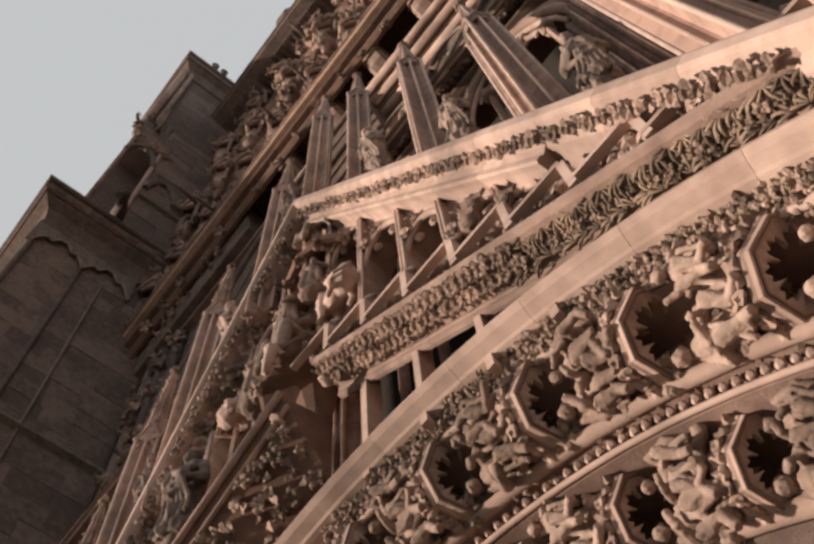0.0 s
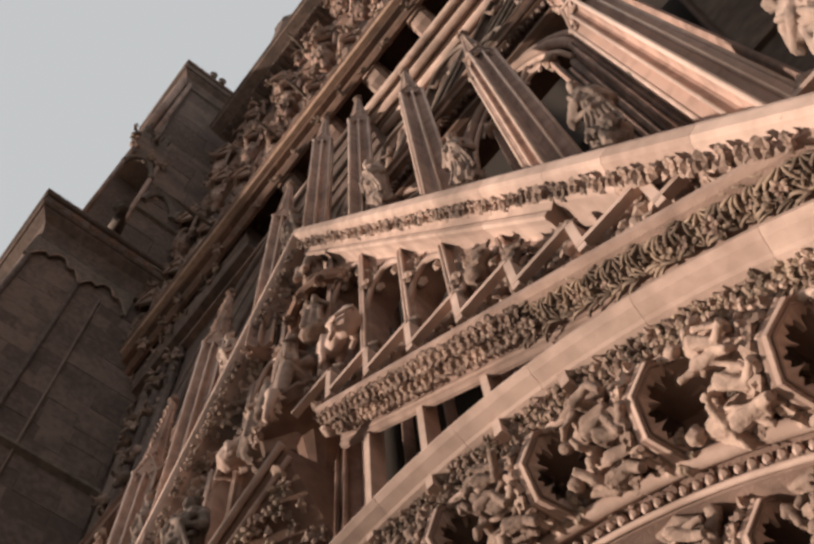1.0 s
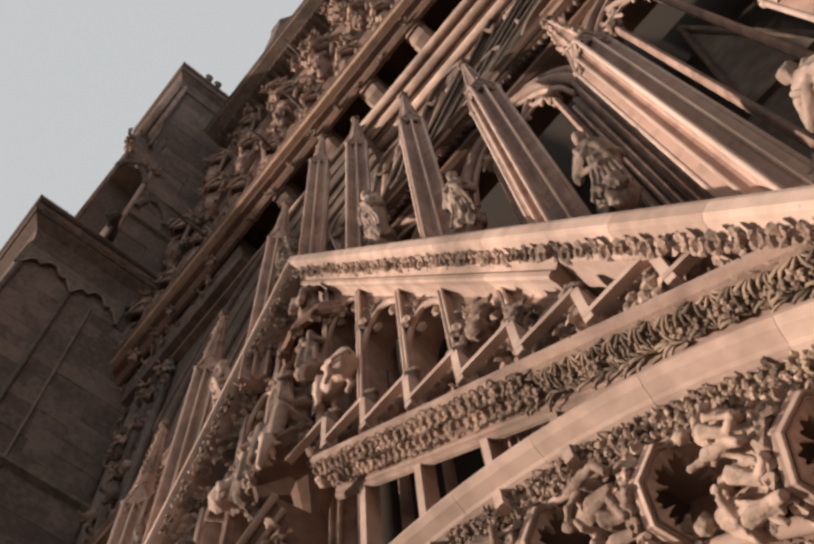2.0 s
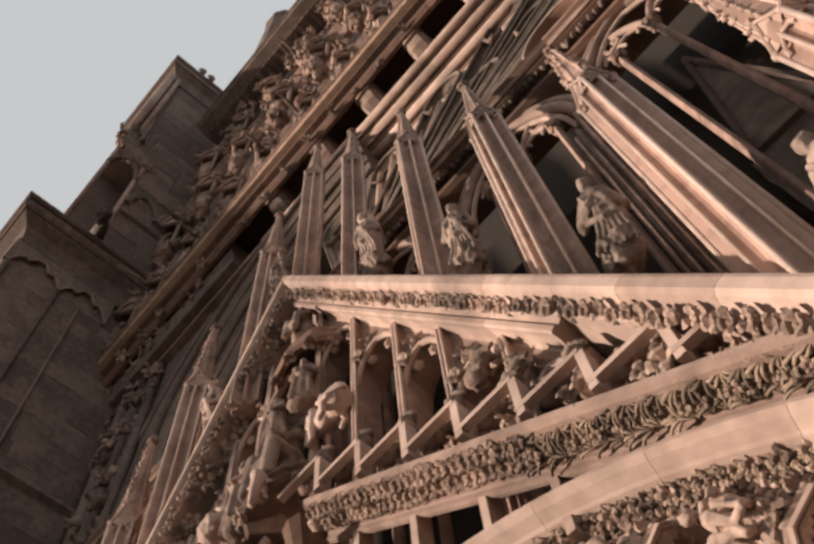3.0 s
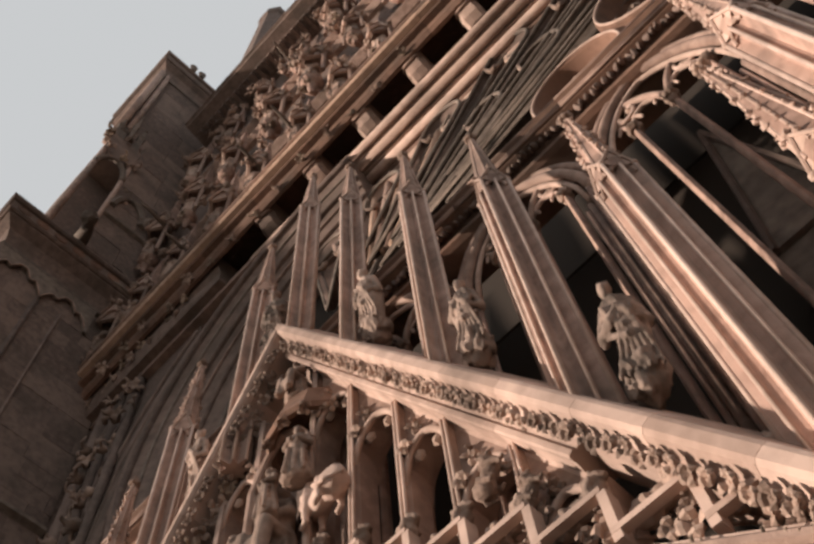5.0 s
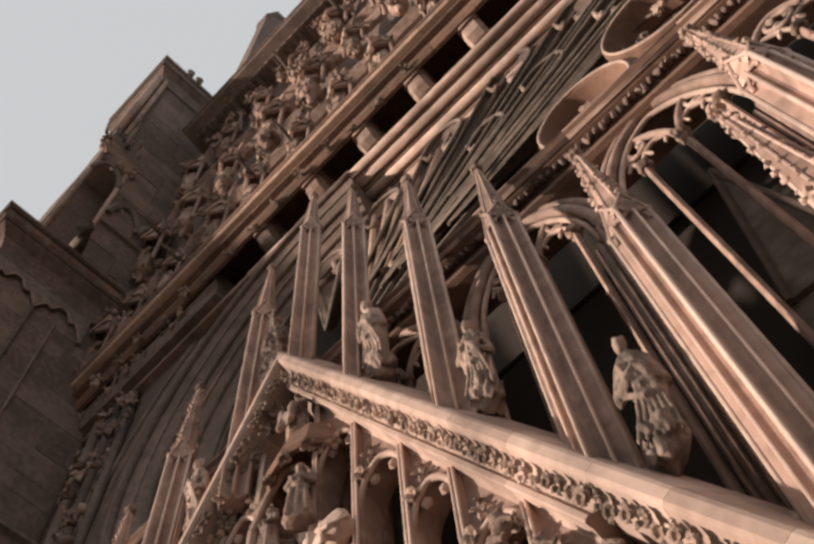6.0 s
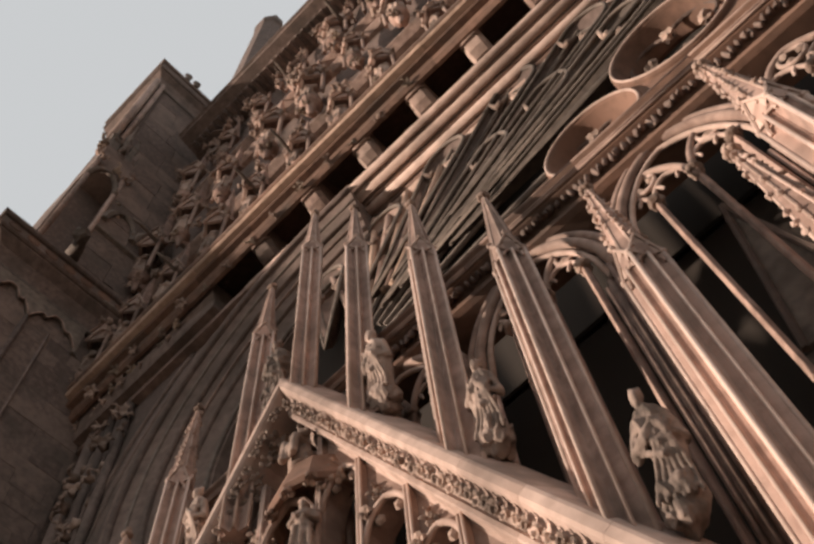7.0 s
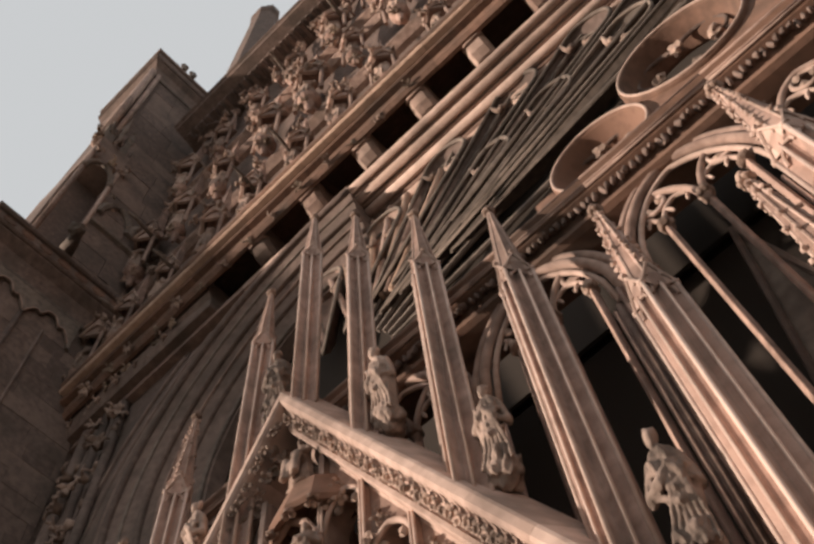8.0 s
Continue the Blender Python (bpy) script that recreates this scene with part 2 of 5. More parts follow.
def draped_mesh(name, seed):
    """A weathered hunched figure, 1 tall, on a leafy knot: bunched skirt, broad mantle, bent arms, small head mass."""
    r2 = random.Random(seed)
    bm = bmesh.new()
    for i in range(16):
        a = 2.4 * i + seed
        lump(bm, (0.15 * math.cos(a), 0.13 * math.sin(a), 0.05 + 0.19 * r2.random()), (r2.uniform(0.05, 0.09), 0.065, r2.uniform(0.05, 0.09)), seed=seed + i, rough=0.7, fine=2)
    lump(bm, (0, 0, 0.12), (0.16, 0.14, 0.14), seed=seed, rough=0.4)
    n, rings, sway = 60, [], r2.choice((-0.05, 0.05))
    for t, rx, ry in ((0.18, 0.12, 0.1), (0.3, 0.115, 0.1), (0.42, 0.14, 0.12), (0.55, 0.165, 0.13), (0.66, 0.185, 0.13), (0.75, 0.18, 0.115), (0.81, 0.12, 0.085), (0.86, 0.05, 0.05)):
        rings.append([(rx * f * math.cos(a) + sway * math.sin(4 * t), ry * f * math.sin(a) - 0.05 * t, t) for a, f in [(2 * math.pi * i / n, 1 + 0.12 * math.sin(7 * 2 * math.pi * i / n + 9 * t + seed) * (1 - 0.4 * t)) for i in range(n)]])
    loft(bm, rings)
    hx = -0.06 + 0.05 * r2.random()
    lump(bm, (hx, -0.08, 0.91), (0.056, 0.062, 0.08), seed=seed + 2, rough=0.3)
    lump(bm, (hx + 0.015, -0.05, 0.945), (0.066, 0.062, 0.06), seed=seed + 3, rough=0.7)
    for s in (-1, 1):
        drop = r2.uniform(0.46, 0.56)
        tube(bm, [(s * 0.13, -0.03, 0.76), (s * 0.225, -0.06, drop), (s * 0.1, -0.19, drop + 0.03), (-s * 0.01, -0.2, drop + 0.12)], 0.05, 8, taper=(1.1, 1.15, 0.9, 0.6))
    for i in range(6):
        x = -0.15 + 0.06 * i
        tube(bm, [(x * 0.9, -0.15, 0.72 - 0.03 * (i % 3)), (x * 0.5 + 0.04, -0.19, 0.5), (x * 1.0 + 0.03, -0.13, 0.3), (x * 1.3, -0.14, 0.14)], 0.022, 6)
    for i in range(3):
        tube(bm, [(-0.17, -0.09, 0.7 - 0.09 * i), (0.0, -0.2, 0.56 - 0.08 * i), (0.17, -0.11, 0.66 - 0.1 * i)], 0.024, 6)
    return fused(bm, name, 0.012, 0.009, seed, SOOTY)


def beast_mesh(name, seed, rock=None, fold=0.02):
    """A crouching stone beast, about 1 long, along x with its head at +x: haunch, chest, mane, legs."""
    bm = bmesh.new()
    lump(bm, (-0.28, 0, 0.32), (0.26, 0.2, 0.27), seed=seed, rough=0.2)
    lump(bm, (0.0, 0, 0.36), (0.36, 0.17, 0.2), seed=seed + 1, rough=0.2)
    lump(bm, (0.28, 0, 0.5), (0.2, 0.2, 0.25), seed=seed + 2, rough=0.6)
    lump(bm, (0.42, -0.03, 0.66), (0.15, 0.13, 0.14), seed=seed + 3, rough=0.4)
    lump(bm, (0.53, -0.05, 0.62), (0.09, 0.08, 0.07), seed=seed + 4)
    for x, y in ((0.26, -0.13), (0.26, 0.13), (-0.2, -0.17), (-0.2, 0.17)):
        tube(bm, [(x, y, 0.4), (x + 0.05, y, 0.2), (x + 0.02, y, 0.05), (x + 0.16, y, 0.03)], 0.075, 6, taper=(1.1, 0.8, 0.7, 0.6))
    tube(bm, [(-0.5, 0, 0.3), (-0.62, 0.05, 0.14), (-0.4, 0.22, 0.1), (-0.1, 0.24, 0.3)], 0.035, 5)
    for i in range(10):
        a = 0.63 * i
        lump(bm, (0.3 + 0.1 * math.cos(a), 0.17 * math.sin(a), 0.52 + 0.19 * math.cos(a)), (0.08, 0.06, 0.09), seed=seed + i, rough=0.4, fine=1)
    for s in (-1, 1):
        lump(bm, (0.38, s * 0.1 - 0.03, 0.78), (0.04, 0.03, 0.06), fine=1)
    return fused(bm, name, 0.026, fold, seed, rock or CARVED)


def group_mesh(name, seed):
    """A crowded carved group, 1 tall: two robed trunks with bent limbs, wings and bunched drapery, plain heads."""
    r2 = random.Random(seed)
    bm = bmesh.new()
    for cx, cz, k in ((-0.2, 0.0, 1.0), (0.22, 0.12, 0.8)):
        lean = r2.uniform(-0.14, 0.14)
        tube(bm, [(cx, 0.1, cz + 0.02), (cx + lean * 0.4, 0.02, cz + 0.28 * k), (cx + lean, -0.02, cz + 0.58 * k), (cx + lean * 1.2, -0.06, cz + 0.72 * k)], 0.15 * k, 9, taper=(1.0, 0.95, 1.05, 0.5))
        lump(bm, (cx + lean * 1.3, -0.12, cz + 0.84 * k), (0.075 * k, 0.08 * k, 0.1 * k), seed=seed, rough=0.3)
        lump(bm, (cx + lean * 1.3, -0.07, cz + 0.87 * k), (0.09 * k, 0.085 * k, 0.08 * k), seed=seed + 4, rough=0.6)
        for s in (-1, 1):
            elbow = Vector((cx + lean + s * r2.uniform(0.17, 0.3) * k, r2.uniform(-0.22, -0.05), cz + r2.uniform(0.34, 0.56) * k))
            tip = Vector((cx + s * r2.uniform(-0.1, 0.2), -0.28, cz + r2.uniform(0.3, 0.75) * k))
            tube(bm, [(cx + lean + s * 0.11 * k, -0.02, cz + 0.63 * k), elbow, elbow.lerp(tip, 0.5) + Vector((0, -0.05, 0)), tip], 0.058 * k, 7, taper=(1.1, 1.2, 0.9, 0.7))
            knee = Vector((cx + s * r2.uniform(0.06, 0.24) * k, -0.32, cz + r2.uniform(0.2, 0.36)))
            tube(bm, [(cx + s * 0.08, 0.0, cz + 0.22), knee, knee + Vector((s * r2.uniform(-0.1, 0.1), 0.06, -0.2)), knee + Vector((s * r2.uniform(-0.16, 0.2), -0.02, -0.36))], 0.085 * k, 7, taper=(1.0, 1.05, 0.75, 0.6))
        for i in range(4):
            x = cx + r2.uniform(-0.16, 0.16)
            tube(bm, [(x, -0.16, cz + 0.5 * k), (x + r2.uniform(-0.12, 0.12), -0.27, cz + 0.26), (x + r2.uniform(-0.2, 0.2), -0.24, cz - 0.04)], 0.03, 6)
    for s in (-1, 1):
        tube(bm, [(s * 0.2, 0.08, 0.5), (s * 0.42, 0.0, 0.72), (s * 0.48, -0.05, 0.45), (s * 0.4, -0.04, 0.2)], 0.07, 7, taper=(1, 1.2, 1.0, 0.5))
    for i in range(9):
        lump(bm, (r2.uniform(-0.42, 0.42), r2.uniform(-0.2, 0.08), r2.uniform(-0.05, 0.2)), (r2.uniform(0.06, 0.12), 0.08, r2.uniform(0.05, 0.1)), seed=seed + i, rough=0.7)
    return fused(bm, name, 0.015, 0.017, seed, CARVED)


def fan_mesh(name, size, seed, material):
    """A carved palmette: curved fingers spread from a stem, each with a curled tip. It points along +x, z out."""
    r2 = random.Random(seed)
    bm = bmesh.new()
    for j in range(5):
        a = -1.05 + 0.52 * j + r2.uniform(-0.1, 0.1)
        turn = 0.55 * (1 if j >= 2 else -1)
        pts, x, y, h = [], -0.25, 0.0, 0.02
        for q in range(7):
            pts.append((x * size, y * size, (0.05 + 0.16 * math.sin(q * 0.5)) * size))
            step = 0.2 if j == 2 else 0.17
            x += step * math.cos(a)
            y += step * math.sin(a)
            a += turn * 0.16 * q * (0.5 if j == 2 else 1.0)
        tube(bm, pts, 0.075 * size, 5, taper=(0.5, 0.8, 1.1, 1.25, 1.3, 1.2, 0.7))
    bmesh.ops.recalc_face_normals(bm, faces=bm.faces)
    me = bpy.data.meshes.new(name)
    bm.to_mesh(me)
    bm.free()
    me.materials.append(material)
    for q in me.polygons:
        q.use_smooth = True
    return me


FANS = [fan_mesh("palmette", 0.22, 61 + i, LEAFY) for i in range(3)]
SMALL_LEAF = leaf_mesh("small_leaf", 0.17, 0.055, 0.055, CARVED, 2)
CLUMPS = [clump_mesh("leaf_knot", 0.27, 11 + i, LEAFY if i % 2 else CARVED, 6 + i % 2) for i in range(4)]
def crocket_mesh(seed):
    """One curled crocket out of a leaf knot's shapes."""
    bm = bmesh.new()
    bm.from_mesh(CLUMPS[seed % 4])
    return fused(bm, "crocket", 0.02, 0.004, seed, CARVED)


CROCKETS = [crocket_mesh(i) for i in range(3)]
KNOBS = [clump_mesh("leaf_knob", 0.24, 41 + i, CARVED, 4, 1.7) for i in range(3)]
STANDING = [figure_mesh("statue", 2.1 + 1.7 * i) for i in range(4)]
SEATED = [figure_mesh("seated_statue", 12.3 + 1.9 * i, True) for i in range(3)]
DRAPED = [draped_mesh("draped_statue", 21.7 + 2.3 * i) for i in range(3)]
GROUPS = [group_mesh("carved_figure", 51.3 + 3.1 * i) for i in range(4)]
BEASTS = [beast_mesh("stone_lion", 3.0 + i) for i in range(2)]
PALE_LION = beast_mesh("stone_lion", 8.0, SMOOTH, 0.008)


def statue(me, name, m, label, group=""):
    ob = new(name, me)
    ob.matrix_basis = m
    return tagged(ob, label, "statue", group)


def sized(x, y, z, k, rz=0.0, ry=0.0, rx=0.0):
    return pose(x, y, z, rx, ry, rz) @ Matrix.Scale(k, 4)


# ---- large structure ----
AX = -6.65           # the portal's middle line
GZ, GS = 23.25, 1.783   # gable: height of its point, slope
FZ, FS = 14.62, 0.71    # stair frieze: height on the middle line, slope

bm = bmesh.new()
block(bm, -900, 900, -900, 900, -0.6, 0.0)
tagged(part("ground", bm, PAVING), "worn grey stone paving in front of the church", "paving", kind="structure")

bm = bmesh.new()
for x0, x1, y0, y1, z0, z1 in ((-26, -17.5, 6.2, 8.2, 0, 22), (4.4, 30, 6.2, 8.2, 0, 13.0), (-17.5, 4.4, 7.6, 8.2, 10.7, 14.6), (-26, 30, 9.6, 10.4, 14.6, 46),
                               (-26, -16.6, 6.6, 9.6, 22, 43.4), (-26, 30, 9.4, 10.8, 46, 87)):
    block(bm, x0, x1, y0, y1, z0, z1)
tagged(part("wall_west", bm, DARK), "weathered brown sandstone wall of the church front", "wall", kind="structure")

# ---- the portal gable ----
TH = math.atan(GS)


def slope_ring(u0, z0, slope, side, profile, s, mitre=False):
    """The profile (n above the slope line, y) set across a slope that falls away from the middle line; s: metres down the slope."""
    th = math.atan(slope)
    ring = []
    for n, y in profile:
        d = s
        if mitre:
            d = -n * math.tan(th)
        ring.append((AX + side * (u0 + d * math.cos(th) + n * math.sin(th)), y, z0 - slope * u0 - d * math.sin(th) + n * math.cos(th)))
    return ring


def on_slope(slope, z0, side, s, n, y):
    th = math.atan(slope)
    return Vector((AX + side * (s * math.cos(th) + n * math.sin(th)), y, z0 - s * math.sin(th) + n * math.cos(th)))


def slope_frame(slope, side, face):
    """Axes of a thing on the slope: x down the slope, z towards face (n, y)."""
    th = math.atan(slope)
    t = Vector((side * math.cos(th), 0, -math.sin(th)))
    nv = Vector((side * math.sin(th), 0, math.cos(th)))
    z = (nv * face[0] + Vector((0, 1, 0)) * face[1]).normalized()
    y = z.cross(t).normalized()
    return Matrix((t, y, z)).transposed().to_4x4()


gable = thing("portal_gable", (AX, 4.2, 11.4), "steep pink sandstone portal gable with moulded coping and leaf bands", "gable")
COPING = ((0.0, 3.72), (-0.05, 3.70), (-0.17, 3.70), (-0.22, 3.75), (-0.27, 3.92), (-0.36, 4.02), (-0.46, 4.06), (-0.5, 4.02), (-0.57, 4.02), (-0.59, 4.06), (-0.58, 4.16), (-0.6, 4.34), (-0.78, 4.42), (-0.78, 4.7),
          (0.45, 4.7), (0.42, 4.48))
FAR_COPING = ((0.0, 3.72), (-0.05, 3.70), (-0.17, 3.70), (-0.22, 3.75), (-0.27, 3.92), (-0.3, 4.7), (0.45, 4.7), (0.42, 4.48))
LOW_COPING = ((0.0, 3.72), (-0.05, 3.70), (-0.17, 3.70), (-0.22, 3.75), (-0.27, 3.92), (-0.36, 4.05), (-0.4, 4.4), (-0.4, 4.7), (0.45, 4.7), (0.42, 4.48))
rng = random.Random(5)
for side in (1, -1):
    s = 0.0
    for i in range(12):
        e = 2.1 if i == 0 else s + rng.uniform(1.25, 1.75)
        bm = bmesh.new()
        prof = FAR_COPING if side < 0 else COPING if s < 11.0 else LOW_COPING
        loft(bm, [slope_ring(0, GZ, GS, side, prof, s + 0.006, i == 0), slope_ring(0, GZ, GS, side, prof, e)])
        part("coping_stone", bm, SMOOTH, gable)
        s = e
    # leaf knobs in the hollow under the coping
    rot = slope_frame(GS, side, (-0.55, -0.8))
    for i in range(62 if side > 0 else 40):
        p = on_slope(GS, GZ, side, 1.0 + i * 0.245 + (0 if side > 0 else rng.uniform(-0.12, 0.12)), -0.355 + rng.uniform(-0.02, 0.02), 3.9)
        piece("leaf_knob", KNOBS[i % 3], gable, Matrix.Translation(p) @ rot @ pose(0, 0, 0, rng.uniform(-9, 9), rng.uniform(-9, 9), 45 + rng.uniform(-14, 14)) @ Matrix.Scale(rng.uniform(0.7, 0.9), 4))

for side in (1, -1):
    rot = slope_frame(GS, side, (-0.75, -0.65))
    for i in range(0 if side > 0 else 32):
        p = on_slope(GS, GZ, side, 1.6 + i * 0.34 + rng.uniform(-0.06, 0.06), -0.38 + rng.uniform(-0.12, 0.05), 4.05 + rng.uniform(0, 0.25))
        piece("leaf_knot", (CLUMPS + KNOBS)[(3 * i) % 7], gable, Matrix.Translation(p) @ rot @ pose(0, 0, 0, 0, 0, rng.uniform(0, 360)) @ Matrix.Scale(rng.uniform(0.9, 1.5), 4))

FRIEZE = ((0.0, 3.90), (-0.03, 3.86), (-0.10, 3.86), (-0.13, 3.93), (-0.13, 4.2), (-0.2, 4.38), (-0.25, 4.38), (-0.27, 4.40), (-0.33, 4.40), (-0.35, 4.45), (-0.35, 4.5), (0.0, 4.52))
for side in (1,):
    bm = bmesh.new()
    loft(bm, [slope_ring(1.12, FZ, FS, side, FRIEZE, 0), slope_ring(1.12, FZ, FS, side, FRIEZE, 10.2)])
    part("frieze_band", bm, PINK, gable)
    th = math.atan(FS)
    base = 1.12 / math.cos(th)
    rot = slope_frame(FS, side, (-0.8, -0.6))
    if side > 0:
        bm = bmesh.new()
        tube(bm, [on_slope(FS, FZ, side, base + 4.0 + 0.2 * i, -0.17 + 0.03 * math.sin(i * 1.3), 4.17 + 0.03 * math.sin(i * 0.9)) for i in range(31)], 0.025, 6)
        part("vine_stem", bm, LEAFY, gable)
    for i in range(30 if side > 0 else 44):
        for row in (0, 1):
            p = on_slope(FS, FZ, side, base + 0.12 + i * (0.145 if side > 0 else 0.2) + 0.06 * row, -0.13 - 0.05 * row, 4.03 + 0.19 * row)
            piece("leaf_knot", CLUMPS[2 * (i + row) % 4], gable, Matrix.Translation(p) @ rot @ pose(0, 0, 0, 0, 0, rng.uniform(0, 360)) @ Matrix.Scale(rng.uniform(0.55, 0.78), 4))
    if side > 0:
        for i in range(37):
            p = on_slope(FS, FZ, side, base + 4.1 + i * 0.175, -0.17 + rng.uniform(-0.05, 0.05), 4.16)
            piece("leaf_knot", CLUMPS[i % 4], gable, Matrix.Translation(p) @ rot @ pose(0, 0, 0, 0, 0, rng.uniform(0, 360)) @ Matrix.Scale(rng.uniform(0.4, 0.6), 4))
            for row in (-1, 1):
                p = on_slope(FS, FZ, side, base + 4.15 + (i + 0.25 * row) * 0.175, -0.16 + 0.06 * row, 4.14 - 0.11 * row)
                piece("palmette", FANS[i % 3], gable, Matrix.Translation(p) @ rot @ pose(0, 0, 0.0, rng.uniform(-12, 12), rng.uniform(-8, 8), row * rng.uniform(10, 110) + 180) @ Matrix.Diagonal((rng.uniform(0.7, 1.1), rng.uniform(0.8, 1.2), 1.1, 1)))

bm = bmesh.new()
band = ((0.09, 4.02), (0.09, 4.5), (0.004, 4.5), (0.004, 3.95), (0.07, 3.95))
loft(bm, [slope_ring(1.12, FZ, FS, 1, band, 0.02), slope_ring(1.12, FZ, FS, 1, band, 10.2)])
part("stair_band", bm, SMOOTH, gable)
bm = bmesh.new()
for x in (-5.62, -5.42):
    lump(bm, (x, 4.15, 13.55), (0.08, 0.12, 0.08), seed=x, rough=0.7)
part("frieze_stop", bm, SMOOTH, gable, smooth=True)

# the soffit beyond the middle line, its shade put into the brown, strewn with leaves
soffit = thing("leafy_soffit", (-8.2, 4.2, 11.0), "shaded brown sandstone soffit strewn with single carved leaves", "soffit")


def soffit_at(d, y, n):
    """d metres away from the soffit's high end; n below its face."""
    return Vector((-6.12 - d, y, 13.35 - 0.38 * d - 1.25 * (y - 3.68) - n))


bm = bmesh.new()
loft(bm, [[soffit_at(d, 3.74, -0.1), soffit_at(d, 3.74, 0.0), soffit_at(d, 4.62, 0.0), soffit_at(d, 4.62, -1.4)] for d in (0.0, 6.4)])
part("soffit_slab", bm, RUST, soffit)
for y, r in ((3.68, 0.06), (3.83, 0.045)):
    bm = bmesh.new()
    tube(bm, [soffit_at(d, y, 0.03) for d in (-0.05, 2.0, 4.2, 6.4)], r, 8)
    part("edge_roll", bm, PINK, soffit, smooth=True)
r3 = random.Random(31)
for i in range(150):
    d, y = r3.uniform(0.1, 5.6), r3.uniform(3.92, 4.58)
    piece("leaf", SMALL_LEAF if i % 3 else CLUMPS[i % 4], soffit, Matrix.Translation(soffit_at(d, y, 0.0)) @ pose(0, 0, 0, 128, 0, 0) @ pose(0, 0, 0, r3.uniform(-25, 25), r3.uniform(-40, 10), r3.uniform(0, 360)) @ Matrix.Scale(r3.uniform(1.0, 1.5) * (1.0 if i % 3 else 0.6), 4))

statue(DRAPED[2], "statue", sized(-8.55, 3.78, 12.55, 2.3, 10) @ Matrix.Diagonal((0.8, 0.8, 1, 1)), "pale weathered robed statue standing on the leafy soffit's edge", "gable statues")
for side in (1, -1):
    for j, s in enumerate((10.7, 11.6)):
        p = on_slope(GS, GZ, side, s, -0.95, 4.12)
        statue(BEASTS[j], "stone_lion", sized(p[0], p[1], p[2] - 0.2, 0.62 - 0.1 * j, 180 if side < 0 else 0, -50 * side), "small climbing sandstone lion where coping meets stair", "lions on the stair")

# the stair of slabs on the frieze, with stone lions under its treads
stair = thing("stone_stair", (AX, 4.2, 14.0), "stepped sandstone slabs climbing under the gable's coping", "steps")
for side in (1,):
    for k in range(-2, 7 if side > 0 else 4):
        x = AX + side * (6.45 - 0.86 * k)
        z = 11.02 + 0.61 * k
        bm = bmesh.new()
        lo, hi = sorted((x, x - side * 0.86))
        block(bm, lo - 0.05, hi, 3.9, 4.02, z - 0.08, z)
        part("tread", bm, SMOOTH, stair)
        bm = bmesh.new()
        block(bm, x - 0.055, x + 0.055, 3.905, 4.12, z - 0.8, z - 0.083)
        part("riser", bm, SMOOTH, stair)
        for dx, dz, q in ((0.2, -0.5, 1.25), (0.42, -0.34, 0.95), (0.2, -0.25, 0.8)):
            piece("quatrefoil_leaf", KNOBS[(k + 2) % 3], stair, pose(x - side * dx, 4.14, z + dz, 90, 0, 37 * k) @ Matrix.Scale(q, 4))
        lion = statue(BEASTS[k % 2], "stone_lion", sized(x - side * 0.40, 4.2, z - 0.02, 0.72, 180 if side < 0 else 0), "small crouching sandstone lion under a stair slab", "lions on the stair")

